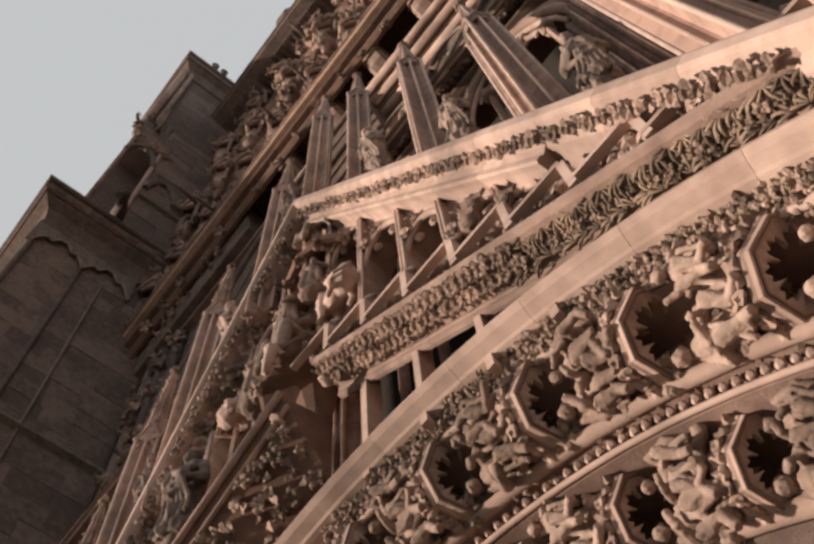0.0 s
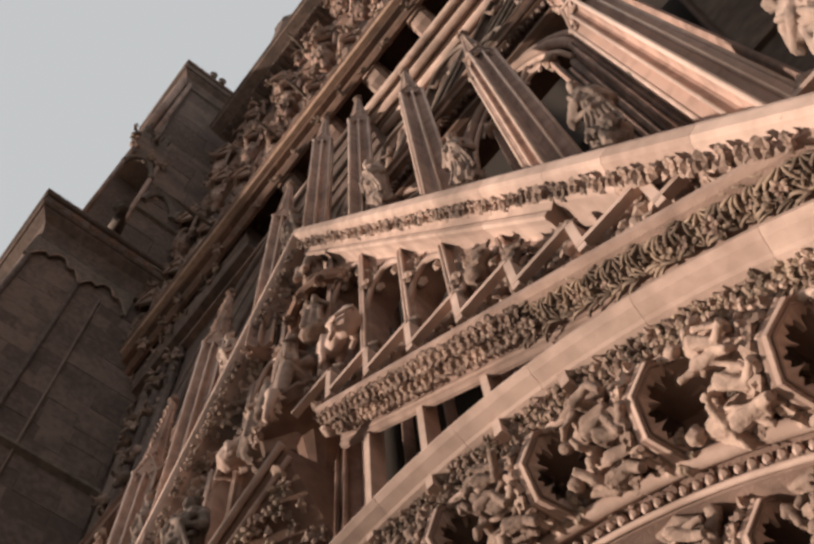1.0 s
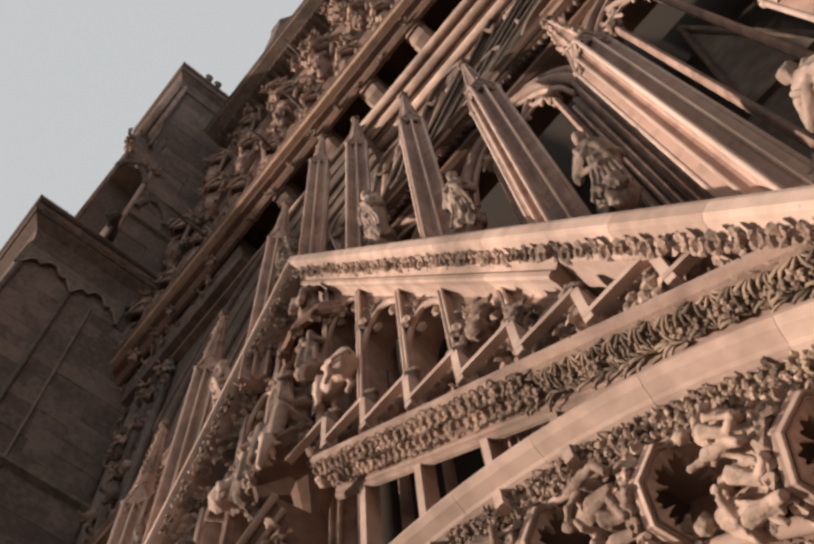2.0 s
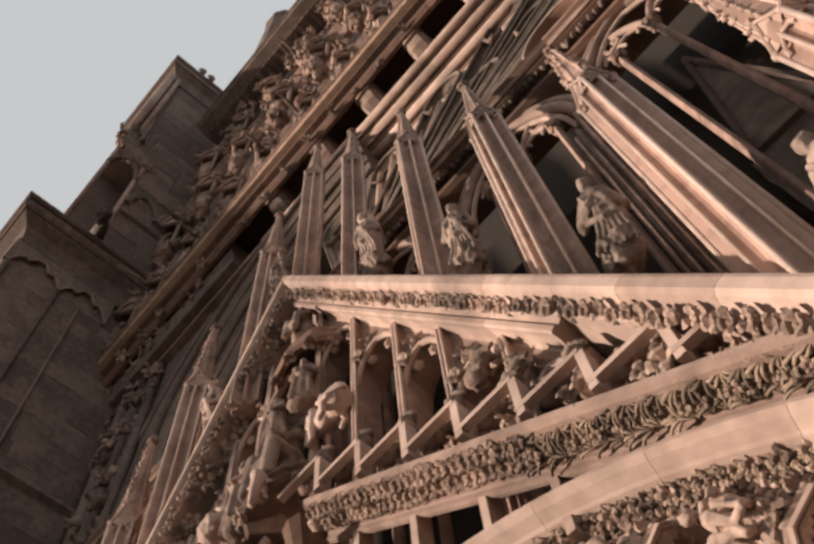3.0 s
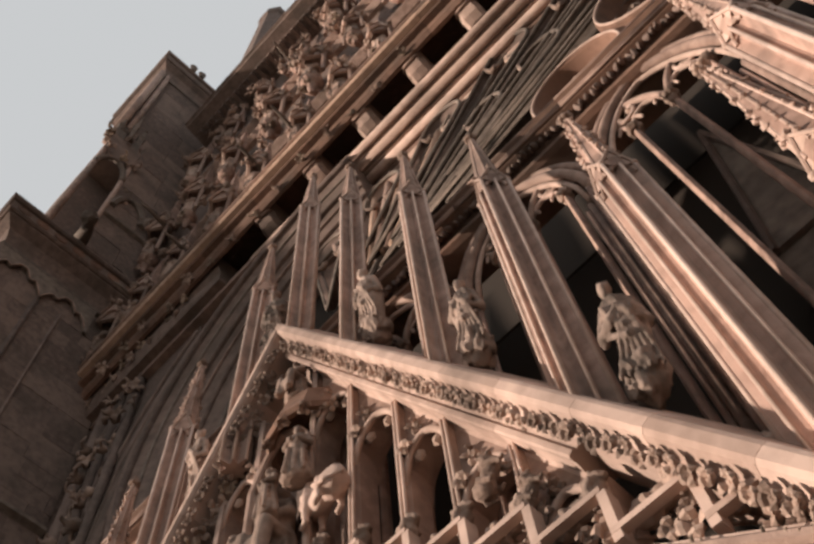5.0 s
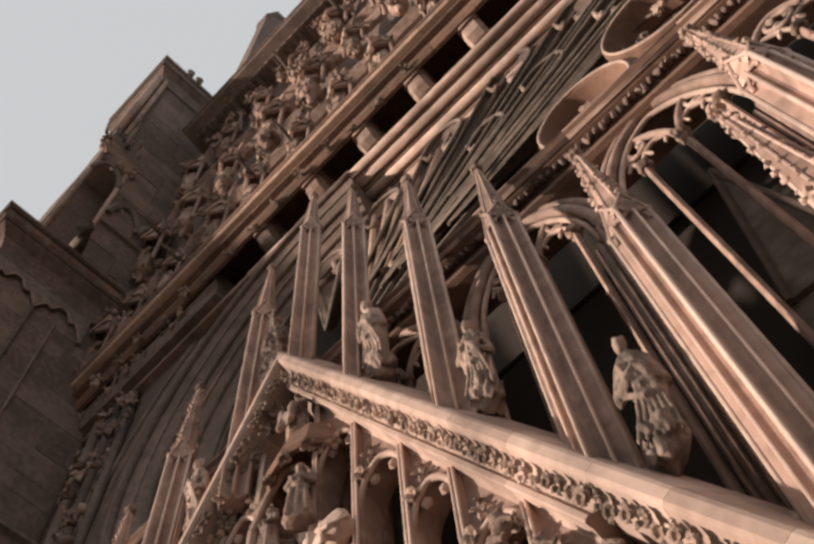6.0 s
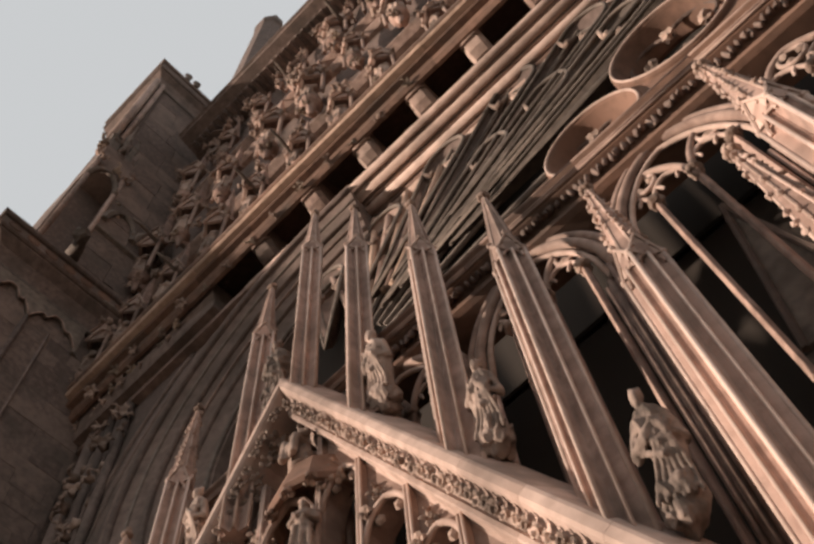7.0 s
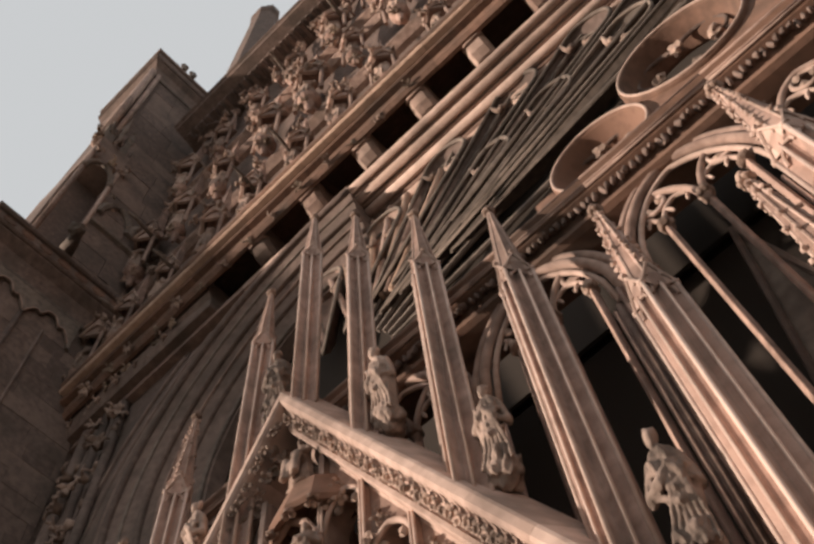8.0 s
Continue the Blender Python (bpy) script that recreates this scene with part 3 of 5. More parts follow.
# mullions and small arches between stair and coping
lights = thing("gable_tracery", (AX, 4.4, 15.0), "slender sandstone mullions and pointed arches inside the gable", "tracery")
for side in (1, -1):
    us = (0.78, 1.75, 2.75, 3.63, 4.59, 5.5)

    def under(u):
        return GZ - GS * u - 1.15

    for i, u in enumerate(us):
        top = under(u) - 0.1
        low = FZ - FS * u + 0.3
        if top - low < 0.3:
            continue
        x = AX + side * u
        bm = bmesh.new()
        loft(bm, [[(x - 0.075, 4.72, z), (x - 0.075, 4.34, z), (x - 0.03, 4.26, z), (x + 0.03, 4.26, z), (x + 0.075, 4.34, z), (x + 0.075, 4.72, z)] for z in (low - 0.1, top)])
        bar = part("mullion", bm, PINK, lights)
        for s in (-1, 1):
            bm = bmesh.new()
            tube(bm, [(x + s * 0.035, 4.23, low), (x + s * 0.035, 4.23, top)], 0.03, 7)
            part("mullion_roll", bm, SMOOTH, bar, smooth=True)
    for a, c in zip(us, us[1:]):
        spring = under(c) - 0.75
        if spring < FZ - FS * c + 0.3:
            continue
        curve = pointed(AX + side * a, AX + side * c, spring, 0.9, 0.0, 7)
        bm = bmesh.new()
        loft(bm, [[(p[0], y, p[2]) for p in curve] + [(AX + side * c, y, under(c)), (AX + side * a, y, under(a))] for y in (4.36, 4.86)])
        panel = part("arch_panel", bm, PINK, lights)
        for k, (f, h) in enumerate(((0.12, 0.75), (0.25, 1.1), (0.14, 1.35))):
            piece("leaf_knob", KNOBS[k % 3], panel, pose(AX + side * (a + f), 4.36, spring + h, 90, 0, 50 * k) @ Matrix.Scale(1.1, 4))
        bm = bmesh.new()
        tube(bm, [(p[0], 4.31, p[2]) for p in curve], 0.06, 6)
        part("arch_roll", bm, SMOOTH, lights, smooth=True)
        for k in (3, 11):
            bm = bmesh.new()
            lump(bm, (curve[k][0] * 0.75 + 0.25 * (AX + side * (a + c) / 2), 4.4, curve[k][2] - 0.12), (0.1, 0.07, 0.12), rough=0.4, fine=1)
            part("cusp", bm, CARVED, lights)

# posts between frieze and arch
posts = thing("post_row", (AX, 4.6, 11.4), "plain square sandstone posts between the frieze and the arch", "posts")
for side in (1, -1):
    for x, low, top in ((1.51, 10.9, 13.6), (2.55, 10.7, 12.7), (3.62, 10.4, 11.95), (4.55, 10.1, 11.2)):
        bm = bmesh.new()
        block(bm, AX + side * x - 0.055, AX + side * x + 0.055, 4.41, 4.68, low, top)
        part("post", bm, SMOOTH, posts)

# the group on the throne in the middle of the gable
throne = thing("stone_throne", (AX, 4.3, 14.4), "carved sandstone throne with canopy in the gable's middle", "throne")
# platform and hood in rust brown, the shade beneath them put into the colour
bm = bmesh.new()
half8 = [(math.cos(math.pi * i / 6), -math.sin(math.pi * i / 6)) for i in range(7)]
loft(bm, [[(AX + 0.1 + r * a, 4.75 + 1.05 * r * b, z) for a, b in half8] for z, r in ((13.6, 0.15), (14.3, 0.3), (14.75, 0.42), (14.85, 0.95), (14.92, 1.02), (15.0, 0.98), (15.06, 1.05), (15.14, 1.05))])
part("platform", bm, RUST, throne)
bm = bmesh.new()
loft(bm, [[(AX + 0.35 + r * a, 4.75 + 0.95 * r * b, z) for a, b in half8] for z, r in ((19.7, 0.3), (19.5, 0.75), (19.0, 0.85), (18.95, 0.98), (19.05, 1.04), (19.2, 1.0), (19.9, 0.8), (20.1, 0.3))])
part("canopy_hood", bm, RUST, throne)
for i in range(7):
    q = math.pi * i / 6
    piece("leaf_knob", KNOBS[i % 3], throne, pose(AX + 0.35 + 1.0 * math.cos(q), 4.75 - 0.95 * math.sin(q), 18.98, 160, 0, 50 * i) @ Matrix.Scale(1.0, 4))
for dx, y, z, k in ((0.2, 3.8, 14.9, 1.2), (0.75, 4.0, 14.9, 1.0), (-0.35, 3.9, 14.9, 1.1), (-0.75, 4.2, 14.9, 1.1)):
    piece("leaf_curl", CLUMPS[0], throne, pose(AX + dx, y, z, 110, 0, 70 * dx) @ Matrix.Scale(k, 4))
bm = bmesh.new()
tube(bm, [(-6.6, 3.7, 15.15), (-6.42, 3.6, 15.1), (-6.3, 3.58, 14.9), (-6.42, 3.6, 14.72), (-6.5, 3.62, 14.45)], 0.09, 7, taper=(0.7, 1.2, 1.3, 1.0, 0.7))
part("hanging_curl", bm, SMOOTH, throne, smooth=True)
bm = bmesh.new()
block(bm, AX - 0.5, AX + 0.5, 4.6, 4.9, 15.4, 19.0)
part("throne_back", bm, DARK, throne)
for s in (-1, 1):
    bm = bmesh.new()
    tube(bm, [(AX + s * 0.8, 4.2, 14.6), (AX + s * 0.8, 4.2, 18.2)], 0.075, 8)
    tube(bm, [(AX + s * 0.8, 4.2, 18.2), (AX + s * 0.45, 4.2, 18.9), (AX, 4.2, 19.3)], 0.08, 8)
    part("colonnette", bm, PINK, throne)
for i, (dx, y, z, k, rz) in enumerate(((0.0, 4.3, 15.12, 2.5, 0), (0.72, 4.0, 16.9, 1.5, 30), (-0.75, 4.0, 15.12, 1.7, -20), (0.35, 4.15, 19.95, 1.5, 0), (0.1, 3.95, 16.5, 1.3, -10))):
    statue((SEATED if i in (0, 3) else STANDING)[i % 3], "statue", sized(AX + dx, y, z, k, rz), "weathered sandstone robed statue on the gable's throne", "gable statues")
statue(PALE_LION, "stone_lion", sized(-5.36, 4.1, 15.6, 1.12, 165), "large crouching sandstone lion with a rounded haunch", "lions on the stair")
statue(PALE_LION, "stone_lion", sized(2 * AX + 5.36, 4.1, 15.6, 1.12, 15), "large crouching sandstone lion with a rounded haunch", "lions on the stair")

# ---- pinnacles on the gable ----


def pinnacle(at, tall, half, spire, label, rich=False):
    """A square shaft with corner rolls and sunk panels, four gablets, a spire and a leafy knop."""
    p = thing("pinnacle", at, label, "pinnacle", "gable pinnacles")
    x, y, z = at
    neck = z + tall - spire
    bm = bmesh.new()
    plan = []
    for q in range(8):
        ridge = 1.3 if q % 2 == 0 else 1.0
        after = 1.0 if q % 2 == 0 else 1.3
        for turn, reach in ((-2.6, ridge), (2.6, ridge), (6, 0.84 * ridge), (14, 0.72), (22.5, 0.64), (31, 0.72), (39, 0.84 * after)):
            a = radians(45 * q + turn)
            plan.append((half * reach * math.cos(a), half * reach * math.sin(a)))
    loft(bm, [[(x + a, y + b, h) for a, b in plan] for h in (z - 1.45, neck)])
    # darker than the ridge rolls below, which carry the lit edges in colour
    shaft = part("shaft", bm, REDSTONE, p)
    for q in range(4):
        bm = bmesh.new()
        cx, cy = x + half * 1.27 * math.cos(math.pi * q / 2), y + half * 1.27 * math.sin(math.pi * q / 2)
        tube(bm, [(cx, cy, z - 1.45), (cx, cy, neck + 0.05)], half * 0.13, 8)
        lump(bm, (cx, cy, neck - 0.02), (half * 0.24, half * 0.24, half * 0.22), fine=1)
        part("corner_roll", bm, EDGE, p, smooth=True)
    for q in range(4):
        bm = bmesh.new()
        a = math.pi * (q / 2 + 0.25)
        cx, cy = x + half * 0.98 * math.cos(a), y + half * 0.98 * math.sin(a)
        tube(bm, [(cx, cy, z - 1.45), (cx, cy, neck - half * 0.4)], half * 0.11, 7)
        part("panel_rib", bm, EDGE, shaft, smooth=True)
    for q in range(4):
        c, s = math.cos(math.pi * (q / 2 + 0.25)), math.sin(math.pi * (q / 2 + 0.25))

        def at_face(a, d, h):
            return (x + half * (c * d - s * a), y + half * (s * d + c * a), h)
        bm = bmesh.new()
        loft(bm, [[at_face(-0.95, d, neck - 0.05), at_face(0.95, d, neck - 0.05), at_face(0.0, d, neck + half * 2.3)] for d in (0.55, 0.9)])
        for a in (-1, 1):
            tube(bm, [at_face(a * 0.95, 0.96, neck - 0.05), at_face(0, 0.96, neck + half * 2.35)], half * 0.10, 5)
        lump(bm, at_face(0, 0.96, neck + half * 2.5), (half * 0.2, half * 0.2, half * 0.26), rough=0.6, fine=1)
        part("gablet", bm, SMOOTH, p)
        bm = bmesh.new()
        tube(bm, [at_face(a, 0.88, h) for a, h in ((-0.66, neck - half * 1.3), (-0.55, neck - half * 0.75), (0, neck - half * 0.2), (0.55, neck - half * 0.75), (0.66, neck - half * 1.3))], half * 0.10, 5)
        part("panel_arch", bm, SMOOTH, shaft)
    bm = bmesh.new()
    eight = [(math.cos(math.pi * (i + 0.5) / 4), math.sin(math.pi * (i + 0.5) / 4)) for i in range(8)]
    top = z + tall
    loft(bm, [[(x + a * r, y + b * r, h) for a, b in eight] for h, r in ((neck - 0.1, half * 1.0), (neck + 0.3, half * 0.98), (top - 0.25, half * 0.22))])
    cone = part("spire", bm, REDSTONE, p)
    for i in range(0, 8, 1):
        bm = bmesh.new()
        a, b = eight[i]
        tube(bm, [(x + a * half * 1.02, y + b * half * 1.02, neck + 0.2), (x + a * half * 0.22, y + b * half * 0.22, top - 0.25)], half * 0.075, 5)
        if rich:
            for j in range(13):
                t = (j + 0.5) / 13
                r = half * (1.0 - 0.72 * t)
                g = 0.6 + 0.8 * noise.cell(Vector((i + 0.5, j + 0.5, z)))
                lump(bm, (x + a * r * 1.12, y + b * r * 1.12, neck + 0.3 + (spire - 0.6) * t + 0.05 * g), (half * 0.15 * g, half * 0.15 * g, half * 0.14 * g), seed=j + 13 * i, rough=0.9, fine=1)
        part("spire_rib", bm, SMOOTH, cone)
    bm = bmesh.new()
    tube(bm, [(x, y, top - 0.3), (x, y, top + 0.05)], half * 0.16, 6)
    for i in range(6):
        a = math.pi * i / 3
        lump(bm, (x + half * 0.3 * math.cos(a), y + half * 0.3 * math.sin(a), top - 0.1), (half * 0.27, half * 0.27, half * 0.22), seed=i, rough=0.7, fine=1)
    lump(bm, (x, y, top + 0.08), (half * 0.3, half * 0.3, half * 0.36), rough=0.5, fine=1)
    carved_part("finial", bm, 0.016, p)
    return p


PINS = ((0.96, 20.75, True), (-0.86, 24.15, False), (-2.69, 27.4, False), (-4.60, 30.95, False), (-6.31, 33.95, False), (-8.0, 30.9, False), (-10.45, 27.0, True), (-12.3, 23.6, True), (-14.2, 20.2, True))
for x, tip, rich in PINS:
    pinnacle((x, 4.1, tip - 10.0), 10.0, 0.275, 3.55, "tall pink sandstone pinnacle with ribbed spire on the gable slope" if not rich else "tall sandstone pinnacle with a knobbly crocketed spire", rich)
for i, (x, tall, turn) in enumerate(((1.8, 2.3, 12), (-0.2, 2.2, 18), (-2.15, 2.1, 8), (-4.1, 2.4, -6), (-7.3, 2.6, 20), (-9.2, 2.2, -10), (-11.3, 2.2, 10))):
    z = GZ - GS * abs(x - AX) + (0.75 if x > AX else 1.0)
    statue(DRAPED[i % 3], "statue", sized(x, 4.22, z, tall, turn, 4, 8) @ Matrix.Diagonal((0.58, 0.66, 1, 1)), "weathered hunched robed figure on a leafy knot between pinnacles", "coping statues")

# ---- the portal arch ----
ACX, ACZ = -5.6, 1.5
portal = thing("portal_arch", (AX, 5.0, 0.0), "deep pointed portal arch with carved sandstone orders", "arch")


def swept(bm, profile, side, a0, a1, n, to_apex=False):
    """A moulding of profile (radius, y) along the arch; a in degrees."""
    rings = []
    for i in range(n + 1):
        ring = []
        for r, y in profile:
            end = math.degrees(math.acos((AX - ACX) / r)) if to_apex else a1
            a = radians(a0 + (end - a0) * i / n)
            x = ACX + r * math.cos(a)
            ring.append((x if side > 0 else 2 * AX - x, y, ACZ + r * math.sin(a)))
        rings.append(ring)
    loft(bm, rings)


def on_arch(side, r, a, y):
    x = ACX + r * math.cos(radians(a))
    return Vector((x if side > 0 else 2 * AX - x, y, ACZ + r * math.sin(radians(a))))


def arch_frame(side, a, out, fore):
    """Axes on the arch: x up along it, z towards out * radius + fore * y."""
    c, s = math.cos(radians(a)), math.sin(radians(a))
    t = Vector((-s * side, 0, c))
    rad = Vector((c * side, 0, s))
    z = (rad * out + Vector((0, 1, 0)) * fore).normalized()
    y = z.cross(t).normalized()
    return Matrix((t, y, z)).transposed().to_4x4()


HOOD = ((9.73, 5.0), (9.73, 4.28), (9.70, 4.22), (9.64, 4.2), (9.58, 4.27), (9.52, 4.40), (9.49, 4.43), (9.47, 4.5), (9.47, 5.0))
for side in (1, -1):
    a = 8.0
    while a < 89:
        e = a + rng.uniform(6.2, 9.0)
        last = e > 88
        bm = bmesh.new()
        swept(bm, HOOD, side, a + 0.03, e, 5, last)
        part("hood_stone", bm, SMOOTH, portal)
        a = e if not last else 99
    bm = bmesh.new()
    swept(bm, ((9.56, 5.4), (9.50, 4.66), (9.44, 4.70), (9.32, 4.72), (9.2, 4.74), (9.16, 4.72), (9.15, 5.0), (9.05, 5.6), (8.85, 5.85), (8.62, 5.8), (8.62, 6.3), (9.5, 6.3)), side, 8, 0, 56, True)
    part("outer_order", bm, PINK, portal)
    bm = bmesh.new()
    swept(bm, ((8.62, 5.84), (8.44, 5.55), (8.43, 5.28), (8.38, 5.26), (8.35, 5.42), (8.24, 5.5), (8.22, 5.38), (8.16, 5.4), (8.12, 5.9), (8.0, 6.5), (7.8, 6.75), (7.55, 6.75), (7.55, 7.1), (8.6, 7.1)), side, 8, 0, 56, True)
    part("middle_order", bm, PINK, portal)
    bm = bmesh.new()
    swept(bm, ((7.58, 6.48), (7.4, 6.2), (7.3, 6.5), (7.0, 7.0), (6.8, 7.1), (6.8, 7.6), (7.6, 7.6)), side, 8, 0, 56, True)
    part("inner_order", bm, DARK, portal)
    for r, y, k in ((9.18, 4.66, 0.05), (8.41, 5.2, 0.085), (8.19, 5.35, 0.035), (7.5, 6.14, 0.11)):
        bm = bmesh.new()
        end = math.degrees(math.acos((AX - ACX) / r))
        tube(bm, [on_arch(side, r, 8 + (end - 8) * i / 64, y) for i in range(65)], k, 10)
        part("roll_moulding", bm, SMOOTH, portal, smooth=True)
    n_leaf = 96 if side > 0 else 12
    for i in range(n_leaf):
        a = (30 + i * 0.66) if side > 0 else 84 + i
        for row in (0, 1, 2):
            p = on_arch(side, 9.45 - 0.10 * row + rng.uniform(-0.02, 0.02), a + 0.3 * row, 4.60 + 0.045 * row)
            piece("leaf_knot", CLUMPS[(i + row) % 4], portal, Matrix.Translation(p) @ arch_frame(side, a, -0.7, -0.7) @ pose(0, 0, 0, rng.uniform(-25, 25), rng.uniform(-25, 25), rng.uniform(0, 360)) @ Matrix.Scale(rng.uniform(0.5, 0.74), 4))

bm = bmesh.new()
lump(bm, (0, 0, 0.0), (0.042, 0.046, 0.044), rough=0.3, fine=2)
tube(bm, [(0, 0, 0.0), (0.01, 0, -0.2)], 0.016, 5)
bead = part("bead", bm, SMOOTH, portal)
bead_mesh = bead.data
bead.matrix_parent_inverse = Matrix()
bead.matrix_basis = portal.matrix_basis.inverted() @ Matrix.Translation(on_arch(1, 8.3, 30, 5.35)) @ arch_frame(1, 30, -0.7, -0.7)
for i in range(1, 62):
    a = 30 + i * 1.02
    piece("bead", bead_mesh, portal, Matrix.Translation(on_arch(1, 8.30, a, 5.35)) @ arch_frame(1, a, -0.7, -0.7) @ Matrix.Scale(rng.uniform(0.95, 1.2), 4))


def canopy(label):
    """An eight-sided stone canopy, open below (-z) with cusps round its dark vault. Built at the origin."""
    c = thing("canopy", (0, 0, 0), label, "canopy", "arch canopies")

    def ring(r, h):
        return [(r * math.cos(math.pi * (i + 0.5) / 4), r * math.sin(math.pi * (i + 0.5) / 4), h) for i in range(8)]
    bm = bmesh.new()
    loft(bm, [ring(0.385, 0.0), ring(0.41, 0.0), ring(0.42, 0.035), ring(0.405, 0.05), ring(0.43, 0.075), ring(0.435, 0.1), ring(0.41, 0.115), ring(0.41, 0.2), ring(0.425, 0.23), ring(0.43, 0.26), ring(0.42, 0.3), ring(0.41, 0.42), ring(0.30, 0.52), ring(0.22, 0.42), ring(0.33, 0.2), ring(0.345, 0.02)], closed=True)
    ring_wall = part("canopy_wall", bm, SMOOTH, c)
    for r, h, k in ((0.40, -0.005, 0.014), (0.355, 0.0, 0.012), (0.42, 0.27, 0.02)):
        bm = bmesh.new()
        tube(bm, ring(r, h), k, 6, closed=True)
        part("rim_roll", bm, PINK, ring_wall)
    # vault in the darker stone, the hollow's shade put into its colour
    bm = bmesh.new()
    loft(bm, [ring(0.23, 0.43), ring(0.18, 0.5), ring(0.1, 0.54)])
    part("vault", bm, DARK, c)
    for i in range(8):
        a0, a1 = math.pi * (i - 0.5) / 4, math.pi * (i + 0.5) / 4
        bm = bmesh.new()
        rings = []
        for j in range(17):
            t = j / 16
            a = a0 + (a1 - a0) * t
            r = 0.345 * math.cos(math.pi / 8) / math.cos(a - (a0 + a1) / 2)
            q = r - 0.05 - 0.12 * (1 - abs(math.sin(math.pi * t)) ** 0.55) - 0.02 * math.cos(6 * math.pi * t)
            c1, s1 = math.cos(a), math.sin(a)
            rings.append([((r + 0.01) * c1, (r + 0.01) * s1, 0.005), (q * c1, q * s1, 0.03), (q * c1, q * s1, 0.09), ((r + 0.01) * c1, (r + 0.01) * s1, 0.11)])
        loft(bm, rings)
        part("cusp", bm, SMOOTH, ring_wall)
        bm = bmesh.new()
        for j in range(3):
            a = a0 + (a1 - a0) * (j + 0.5) / 3
            r = 0.45 * math.cos(math.pi / 8) / math.cos(a - (a0 + a1) / 2)
            lump(bm, (r * math.cos(a), r * math.sin(a), 0.16), (0.065, 0.065, 0.06), seed=i * 3 + j, rough=0.9, fine=2)
        part("rosette", bm, CARVED, ring_wall)
    return c


def arch_pose(side, r, a, y, k, lean=0.0):
    """x outward, y into the wall's splay, z up along the arch."""
    cc, ss = math.cos(radians(a)), math.sin(radians(a))
    back = (Vector((cc * side, 0, ss)) * 0.62 + Vector((0, 1, 0)) * 0.78).normalized()
    zed = (Vector((-ss * side, 0, cc)) + lean * back).normalized()
    back = (back - zed * back.dot(zed)).normalized()
    ex = back.cross(zed).normalized()
    m = Matrix((ex, back, zed)).transposed().to_4x4()
    return Matrix.Translation(on_arch(side, r, a, y)) @ m @ Matrix.Scale(k, 4)


first = canopy("eight-sided carved sandstone canopy with a dark cusped vault")
first.matrix_basis = arch_pose(1, 8.86, 52.2, 4.96, 1.22, 0.45)
for side, r, y, k, angles in ((1, 8.86, 4.96, 1.22, (33.4, 42.8, 61.6, 71.0, 80.4, 89.6)), (1, 7.86, 5.9, 1.08, (38.5, 48.5, 58.5, 68.5, 78.5, 88.5)), (-1, 8.86, 4.98, 1.05, (85.0, 76.0))):
    for a in angles:
        copy_thing(first, arch_pose(side, r, a, y, 1.0, 0.45)).scale = (k, k, k)
for side, r, y, k, angles in ((1, 8.80, 4.98, 0.92, (26.6, 36.0, 45.4, 54.8, 64.2, 73.6, 83.0)), (1, 7.80, 5.92, 0.9, (41.5, 51.5, 61.5, 71.5, 81.5))):
    for i, a in enumerate(angles):
        statue(GROUPS[i % 4], "carved_figure", arch_pose(side, r, a + 0.35, y - 0.12, k * 1.06), "weathered sandstone figure with bent limbs between arch canopies", "arch figures")
        statue(BEASTS[i % 2], "stone_lion", arch_pose(side, r - 0.3, a + 1.2, y + 0.12, k * 0.42), "small crouching carved creature in the arch", "arch creatures")
for i in range(90):
    a = rng.uniform(34, 82)
    p = on_arch(1, rng.uniform(8.5, 8.72), a, rng.uniform(5.2, 5.45))
    piece("leaf_knot", (CLUMPS + KNOBS)[i % 7], portal, Matrix.Translation(p) @ arch_frame(1, a, -0.6, -0.8) @ pose(0, 0, 0, 0, 0, rng.uniform(0, 360)) @ Matrix.Scale(rng.uniform(0.7, 1.1), 4))
for i in range(150):
    low = i % 3 == 0
    a = (52.2 if not low else 58.5) + (9.4 if not low else 10.0) * rng.randint(-2, 3) + rng.uniform(2.6, 6.6)
    if low:
        p, a = on_arch(1, rng.uniform(7.65, 8.0), a, rng.uniform(6.05, 6.4)), a
    else:
        p = on_arch(1, rng.uniform(8.7, 9.2), a, rng.uniform(4.95, 5.35))
    piece("leaf_knot", CLUMPS[i % 4], portal, Matrix.Translation(p) @ arch_frame(1, a, -0.7, -0.7) @ pose(0, 0, 0, 0, 0, rng.uniform(0, 360)) @ Matrix.Scale(rng.uniform(0.6, 1.05), 4))
bm = bmesh.new()
block(bm, -17, 4, 7.7, 8.3, 0, 11.2)
tagged(part("tympanum_wall", bm, DARK), "carved dark sandstone wall under the portal arch", "wall", kind="structure")

# ---- the free-standing tracery screen behind the gable ----
screen = thing("lancet_screen", (0, 5.2, 12.0), "tall open sandstone lancets with trefoil heads before the wall", "tracery")
LX = [6.8 - 0.85 * i for i in range(29)]


